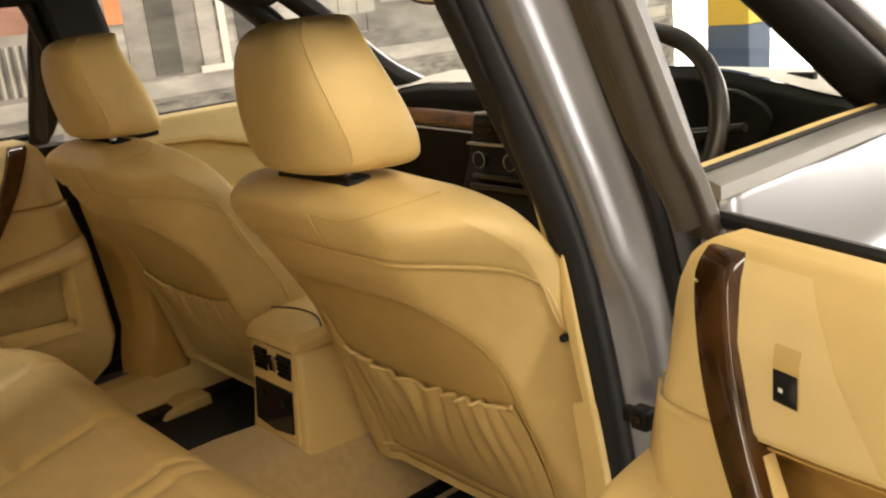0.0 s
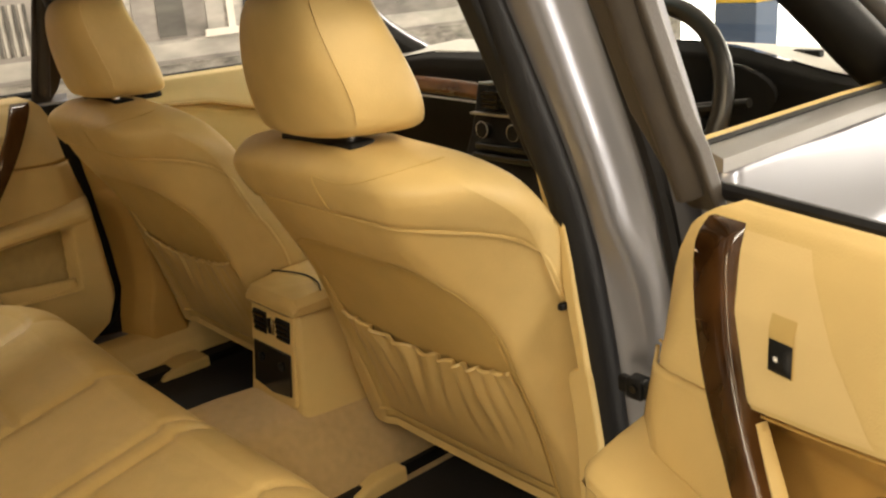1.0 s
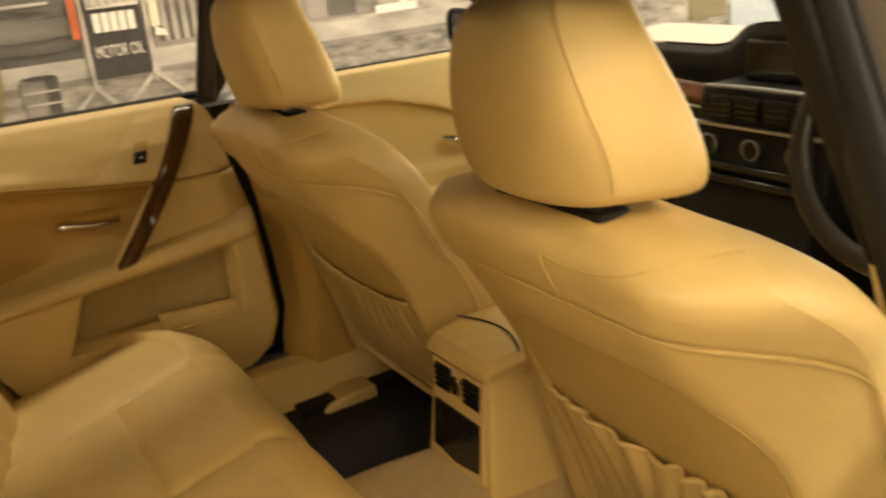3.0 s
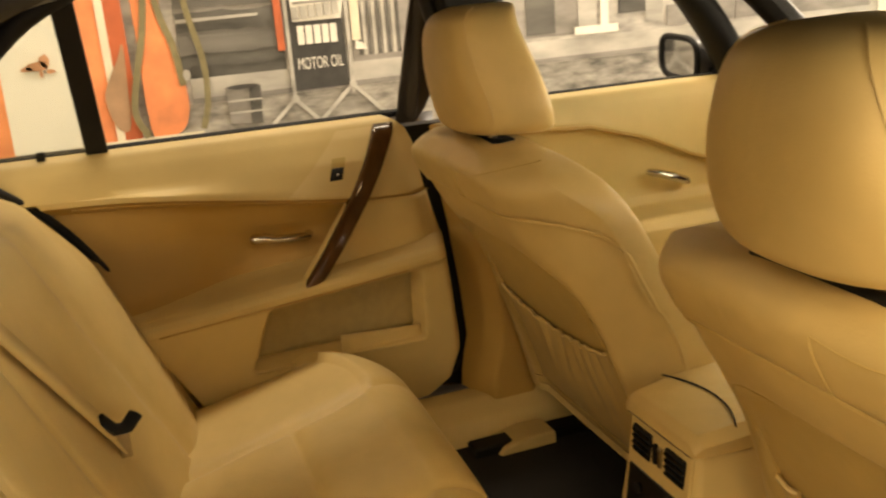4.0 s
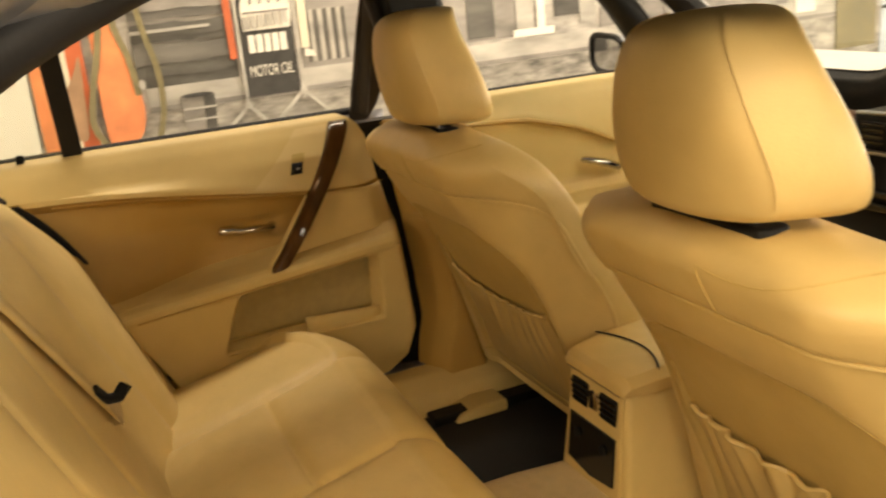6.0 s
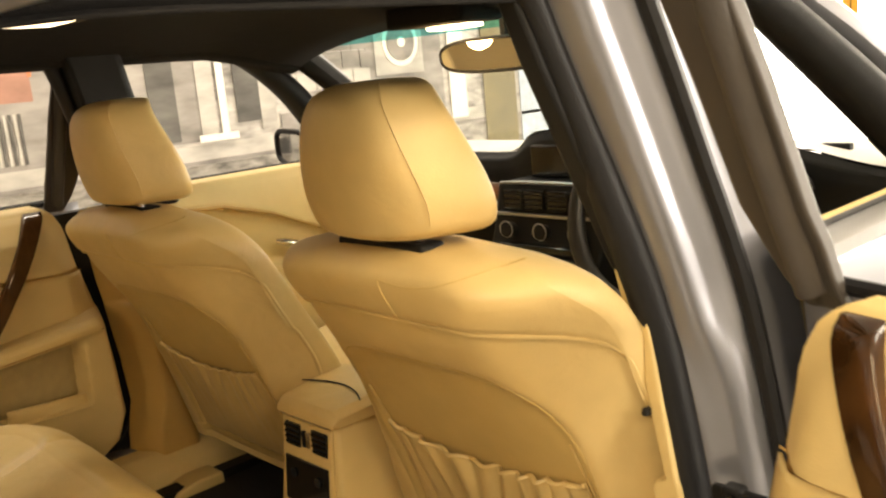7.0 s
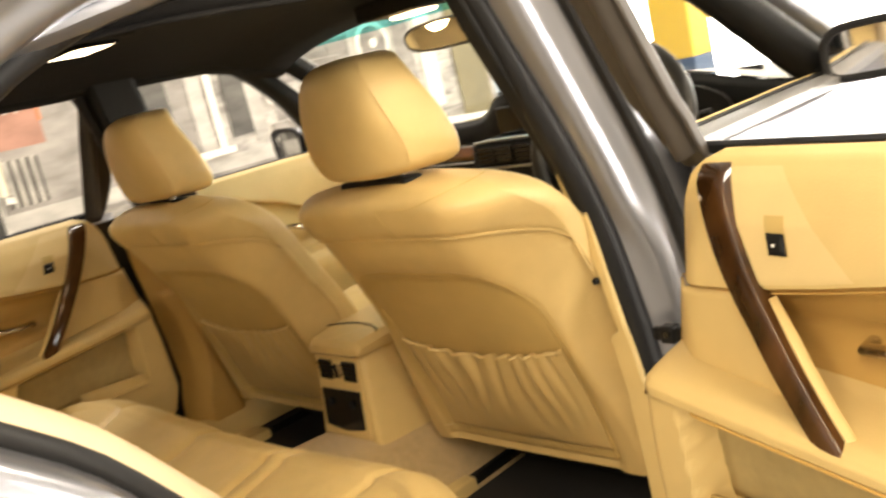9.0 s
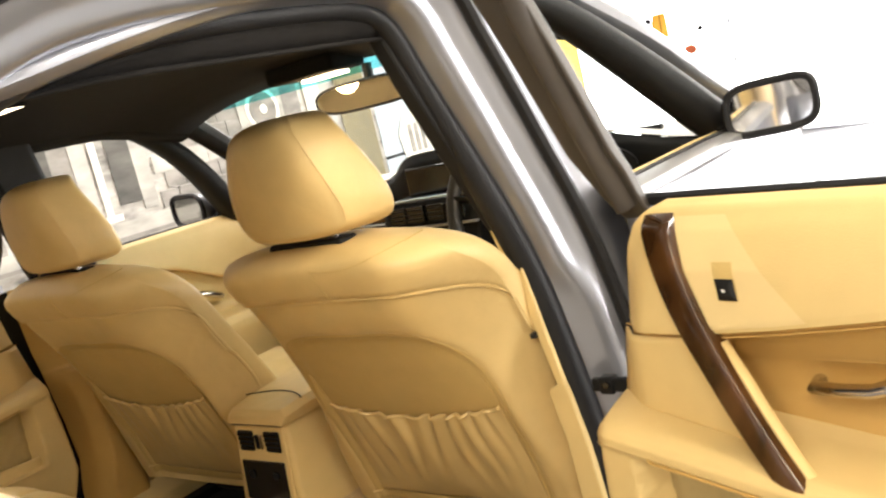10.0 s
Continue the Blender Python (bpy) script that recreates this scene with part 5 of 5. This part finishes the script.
for s in (-1, 1):
    part("dial", disc((s * 0.034, -0.0205, 0.535), 0.008, (0, -1, 0), 0.003, 16), BLACK, panel, bevel=0.001)

for s in (-1, 1):
    # real mat, lengthened under the seat to darken the shaded floor there
    single("floor_mat", prism([(s * 0.20, -0.32, 0.304), (s * 0.66, -0.32, 0.304), (s * 0.64, 0.30, 0.304), (s * 0.20, 0.30, 0.304)], (0, 0, 0.012)), MAT, "black carpet mat in the rear footwell, run on as the shade under the seat", "floor mat", "rear floor mats", bevel=0.004)

dash = thing("dashboard", (0, 0.9, 0.5), "black dashboard with pale top and wood trim", "dashboard")


def dash_fn(u, v):
    x = -0.71 + 1.42 * u
    hood = 0.042 * math.exp(-((x - 0.33) / 0.20) ** 2) + 0.060 * math.exp(-((x + 0.01) / 0.17) ** 4)
    prof = [(0.86, 0.55), (0.83, 0.70), (0.81, 0.80), (0.80, 0.88), (0.795, 0.93), (0.80, 0.955), (0.82, 0.968)]
    q = v * (len(prof) - 1)
    k = min(len(prof) - 2, int(q))
    t = q - k
    y, z = prof[k][0] * (1 - t) + prof[k + 1][0] * t, prof[k][1] * (1 - t) + prof[k + 1][1] * t
    return (x, y - 1.2 * hood * v, z + hood * v - 0.025 * step(abs(x), 0.42, 0.66) * v)


part("dash_front", grid(dash_fn, 60, 24), BLACK, dash, "black dashboard front", smooth=50)
part("dash_top", grid(lambda u, v: (lambda p: (p[0] * (1 - 0.02 * v), p[1] + v * (1.13 - p[1]), p[2] + 0.004 + (0.958 - p[2]) * v))(dash_fn(u, 1.0)), 50, 16), DASH, dash, "pale grey dashboard top", smooth=50)
part("demister_slot", box(0.478, 0.532, 0.888, 0.908, 0.955, 0.984), BLACK, dash, "black demister slot", bevel=0.003)
part("wood_trim", grid(lambda u, v: (-0.69 + 0.54 * u, 0.775 - 0.06 * u + 0.012 * v, 0.872 + 0.038 * v + 0.004 * math.sin(u * 3)), 24, 3), DASH_WOOD, dash, "dark wood dashboard strip", thick=0.008)
part("trim_line", tube([(x, 0.772 - 0.111 * (x + 0.69), 0.868) for x in np.linspace(-0.69, -0.15, 14)], 0.003, 6), SATIN, dash, "thin chrome line")
stack = part("centre_fascia", loft([[(-0.15, y, z), (0.15, y, z), (0.15, y + 0.2, z), (-0.15, y + 0.2, z)] for y, z in ((0.53, 0.56), (0.585, 0.70), (0.640, 0.82), (0.655, 0.87), (0.668, 0.925))]), BLACK, dash, "black centre stack", bevel=0.008)
part("display", box(-0.110, 0.110, 0.735, 0.750, 0.926, 1.000), GLOSS_BLACK, dash, "dark display screen", bevel=0.006)
part("display_lip", tube([(x, 0.664 + 0.4 * x * x, 0.928 - 0.25 * x * x) for x in np.linspace(-0.145, 0.145, 16)], 0.004, 8), SATIN, dash, "thin satin lip under the display")
for x in (-0.09, -0.032, 0.032, 0.09):
    sv = part("stack_vent", box(x - 0.026, x + 0.026, 0.645, 0.675, 0.872, 0.914), GLOSS_BLACK, stack, "black air vent", bevel=0.004)
    part("vent_rim", tube([(x + 0.027 * math.copysign(abs(math.cos(a)) ** 0.3, math.cos(a)), 0.6445, 0.893 + 0.0215 * math.copysign(abs(math.sin(a)) ** 0.3, math.sin(a))) for a in (2 * math.pi * i / 24 for i in range(24))], 0.0014, 5, True), BLACK, sv, "thin dark vent rim")
    for k in range(3):
        part("vent_slat", box(x - 0.023, x + 0.023, 0.641, 0.648, 0.881 + 0.011 * k, 0.884 + 0.011 * k), BLACK, sv)
for k, x in enumerate((-0.085, 0.008, 0.100)):
    knob = part("knob", disc((x, 0.632, 0.828), 0.017, (0, -1, 0.25), 0.02, 20), BLACK, stack, "black rotary knob", bevel=0.003)
    part("knob_ring", tube([(x + 0.0175 * math.cos(a), 0.613, 0.833 + 0.0175 * math.sin(a)) for a in (2 * math.pi * i / 20 for i in range(20))], 0.0014, 5, True), SATIN, knob, "satin ring")
for z in (0.775, 0.795):
    part("button_strip", box(-0.11, 0.11, 0.612 - 0.45 * (0.795 - z), 0.650, z - 0.007, z + 0.007), GLOSS_BLACK, stack, "black button strip", bevel=0.003)
part("stack_line", box(-0.148, 0.148, 0.640, 0.655, 0.858, 0.863), SATIN, stack, "thin chrome line")
gauges = part("instrument_cowl", loft([[(0.375 + 0.165 * math.cos(a) * k, y, 0.922 + 0.064 * math.sin(a) * k) for a in (2 * math.pi * i / 28 for i in range(28))] for y, k in ((0.720, 1.0), (0.725, 0.94), (0.765, 0.88))]), BLACK, dash, "black instrument cowl", bevel=0.0)
for x in (0.30, 0.45):
    g = part("gauge", disc((x, 0.756, 0.920), 0.052, (0, -1, 0), 0.004, 28), GLOSS_BLACK, gauges, "round dark gauge")
    for k in range(9):
        a = math.radians(220 - 32.5 * k)
        part("gauge_tick", box(x + 0.043 * math.cos(a) - 0.0016, x + 0.043 * math.cos(a) + 0.0016, 0.749, 0.7525, 0.920 + 0.043 * math.sin(a) - 0.004, 0.920 + 0.043 * math.sin(a) + 0.004), WHITE, g, "white gauge mark", smooth=0)
    part("gauge_ring", tube([(x + 0.053 * math.cos(a), 0.750, 0.920 + 0.053 * math.sin(a)) for a in (2 * math.pi * i / 32 for i in range(32))], 0.002, 5, True), CHROME, g, "chrome gauge ring")

wheel_ob = thing("steering_wheel", (0.375, 0.53, 0.93), "black leather steering wheel", "steering wheel")
WM = pose(0.365, 0.53, 0.925, -24, 0, 0)
part("wheel_rim", turned(tube([(0.185 * math.cos(a), 0, 0.185 * math.sin(a)) for a in (2 * math.pi * i / 48 for i in range(48))], 0.0165, 12, True), WM), WHEEL, wheel_ob, "black leather rim", smooth=60)
hub = part("wheel_hub", turned(disc((0, 0.03, -0.01), 0.07, (0, -1, 0), 0.045, 28, 0.9), WM), BLACK, wheel_ob, "black hub", bevel=0.012)
for a in (0.05, math.pi - 0.05, -math.pi / 2):
    part("spoke", turned(tube([(0.05 * math.cos(a), 0.01, 0.05 * math.sin(a) - 0.01), (0.18 * math.cos(a), 0.0, 0.18 * math.sin(a))], 0.014, 8, flat=0.6), WM), CHROME if a < 0 else BLACK, wheel_ob)
part("column_shroud", tube([(0.375, 0.57, 0.91), (0.375, 0.80, 0.83)], 0.045, 14), BLACK, wheel_ob, "black column shroud")
part("stalk", tube([(0.42, 0.60, 0.915), (0.53, 0.605, 0.93), (0.56, 0.60, 0.935)], 0.008, 8), BLACK, wheel_ob, "black stalk")

im = thing("interior_mirror", (0.03, 0.50, 1.20), "black framed interior mirror", "car mirror")
IMM = pose(0.05, 0.48, 1.203, 8, 0, 14)
oval = [IMM @ Vector((0.125 * math.copysign(abs(math.cos(a)) ** 0.6, math.cos(a)), 0, 0.030 * math.copysign(abs(math.sin(a)) ** 0.7, math.sin(a)))) for a in (2 * math.pi * i / 40 for i in range(40))]
part("mirror_shell", loft([oval, [p + Vector((0, 0.02, 0)) for p in oval], [IMM.translation + (p - IMM.translation) * 0.7 + Vector((0, 0.035, 0)) for p in oval]]), BLACK, im, "black mirror shell", smooth=50)
part("mirror_rim", tube(oval, 0.004, 6, True), BLACK, im)
part("mirror_glass", prism([IMM.translation + (p - IMM.translation) * 0.97 + Vector((0, -0.002, 0)) for p in oval], (0, 0.002, 0)), MIRROR, im, "mirror glass", smooth=0)
part("mirror_stalk", tube([(0.03, 0.53, 1.215), (0.03, 0.53, 1.27)], 0.012, 8), BLACK, im)
lamp = thing("reading_lamp", (0.0, 0.42, 1.262), "lit overhead reading lamp in the roof console", "car lamp")
part("housing", box(-0.10, 0.10, 0.34, 0.45, 1.262, 1.30), LINER, lamp, "dark roof console", bevel=0.008)
part("lens", box(-0.055, 0.055, 0.40, 0.445, 1.255, 1.263), glow_material("reading_lamp_glow", (1.0, 0.80, 0.58), 6.0), lamp, "glowing lamp lens", bevel=0.004)
dome = thing("dome_lamp", (-0.06, -0.30, 1.30), "lit dome lamp in the dark headliner", "car lamp")
part("housing", box(-0.16, 0.04, -0.36, -0.24, 1.302, 1.335), LINER, dome, "dark lamp housing", bevel=0.008)
part("lens", box(-0.125, 0.005, -0.335, -0.265, 1.295, 1.304), glow_material("dome_lamp_glow", (1.0, 0.84, 0.64), 5.0), dome, "glowing lamp lens", bevel=0.003)
part("lens_rim", tube([(-0.06 + 0.07 * math.copysign(abs(math.cos(a)) ** 0.3, math.cos(a)), -0.30 + 0.04 * math.copysign(abs(math.sin(a)) ** 0.3, math.sin(a)), 1.298) for a in (2 * math.pi * i / 40 for i in range(40))], 0.004, 6, True), LINER, dome, "dark lens rim")
for s in (-1, 1):
    handle = thing("grab_handle", (s * 0.53, -0.36, 1.262), "dark folded grab handle over the window", "handle", "grab handles")
    part("grip", tube([(s * 0.545, -0.27, 1.285), (s * 0.535, -0.30, 1.268), (s * 0.532, -0.42, 1.262), (s * 0.542, -0.46, 1.272)], 0.009, 8), BLACK, handle, "black grip")
    if s > 0:
        part("coat_hook", box(0.535, 0.55, -0.258, -0.24, 1.27, 1.288), CHROME, handle, "small bright coat hook", bevel=0.003)

# ---- seen past the bonnet, against the daylight ----
cable = single("hanging_cable", tube([(-0.66 + 0.006 * math.sin(k), 5.0, 3.2 - 0.29 * k) for k in range(9)], 0.008, 6), BLACK, "thin dark cable hanging from the ceiling", "cable")
deco = thing("paper_decoration", (-1.12, 5.0, 3.2), "orange and yellow paper decorations hanging on a thread", "decoration")
part("thread", tube([(-1.12, 5.0, 3.2), (-1.12, 5.0, 0.95)], 0.003, 5), BLACK, deco, "thin thread")
part("orange_paper", prism([(-1.20, 5.0, 1.19), (-1.07, 4.99, 1.19), (-1.08, 5.01, 1.36), (-1.17, 5.0, 1.36)], (0, 0.004, 0)), INK_ORANGE_YELLOW, deco, "orange paper sheet", smooth=0)
part("dark_ball", disc((-1.20, 4.99, 1.32), 0.026, (0, -1, 0), 0.02, 14), BLACK, deco, "small dark ball", bevel=0.006)
part("yellow_streamer", prism([(-1.06, 5.0, 0.86), (-1.01, 5.0, 0.88), (-1.03, 5.0, 1.06), (-1.06, 5.0, 1.05)], (0, 0.004, 0)), COLUMN_Y, deco, "pale yellow streamer", smooth=0)
heart = thing("paper_decoration", (-0.94, 5.0, 3.2), "red paper decoration hanging on a thread", "decoration")
part("thread", tube([(-0.94, 5.0, 3.2), (-0.94, 5.0, 1.1)], 0.003, 5), BLACK, heart, "thin thread")
part("red_paper", disc((-0.94, 5.0, 1.075), 0.042, (0, -1, 0), 0.012, 18, 0.8), INK_ORANGE_DARK, heart, "red paper disc")
part("dark_bead", disc((-0.85, 5.0, 1.20), 0.018, (0, -1, 0), 0.01, 12), BLACK, heart, "small dark bead")
# three invented stand-ins for unidentified low shapes against the daylight
bucket = single("bucket", loft([[(-0.23 + r * math.cos(a), 5.0 + r * math.sin(a), z) for a in (2 * math.pi * i / 20 for i in range(20))] for z, r in ((GROUND, 0.035), (0.10, 0.05), (0.11, 0.055))]), INK_MID, "small unidentified grey shape, built as a bucket", "bucket")
cone = single("dark_low_shape", loft([[(-0.13 + r * math.cos(a), 5.0 + r * math.sin(a), z) for a in (2 * math.pi * i / 16 for i in range(16))] for z, r in ((GROUND, 0.04), (-0.05, 0.035), (0.10, 0.008))]), BLACK, "small unidentified dark shape, built as a cone", "cone")
cover = single("pale_low_shape", prism([(-0.68, 5.0, GROUND), (-0.46, 5.0, GROUND), (-0.50, 5.0, 0.04), (-0.55, 5.02, 0.10), (-0.60, 5.0, 0.05)], (0, 0.15, 0)), INK_BLUE, "unidentified pale shape, built as a folded sheet", "sheet", bevel=0.01)

# belt buckle on the rear backrest
belt = thing("seat_belt", (-0.28, -0.65, 0.70), "grey seat belt with a black tongue on the backrest", "seat belt")
part("webbing", grid(lambda u, v: (lambda x, z: (x, -0.628 - 0.42 * (z - 0.56), z))(-0.13 - 0.17 * v + 0.045 * u, 0.955 - 0.30 * v - 0.012 * u), 2, 20), LEATHER, belt, "beige belt webbing", thick=0.002)
tong = part("tongue", tube([(-0.238, -0.690, 0.716), (-0.245, -0.676, 0.694), (-0.255, -0.662, 0.689), (-0.268, -0.648, 0.700)], 0.0105, 8, flat=0.6), BLACK, belt, "black belt tongue")
part("blade", box(-0.252, -0.249, -0.676, -0.660, 0.648, 0.684), CHROME, tong, "steel tongue blade", bevel=0.002)
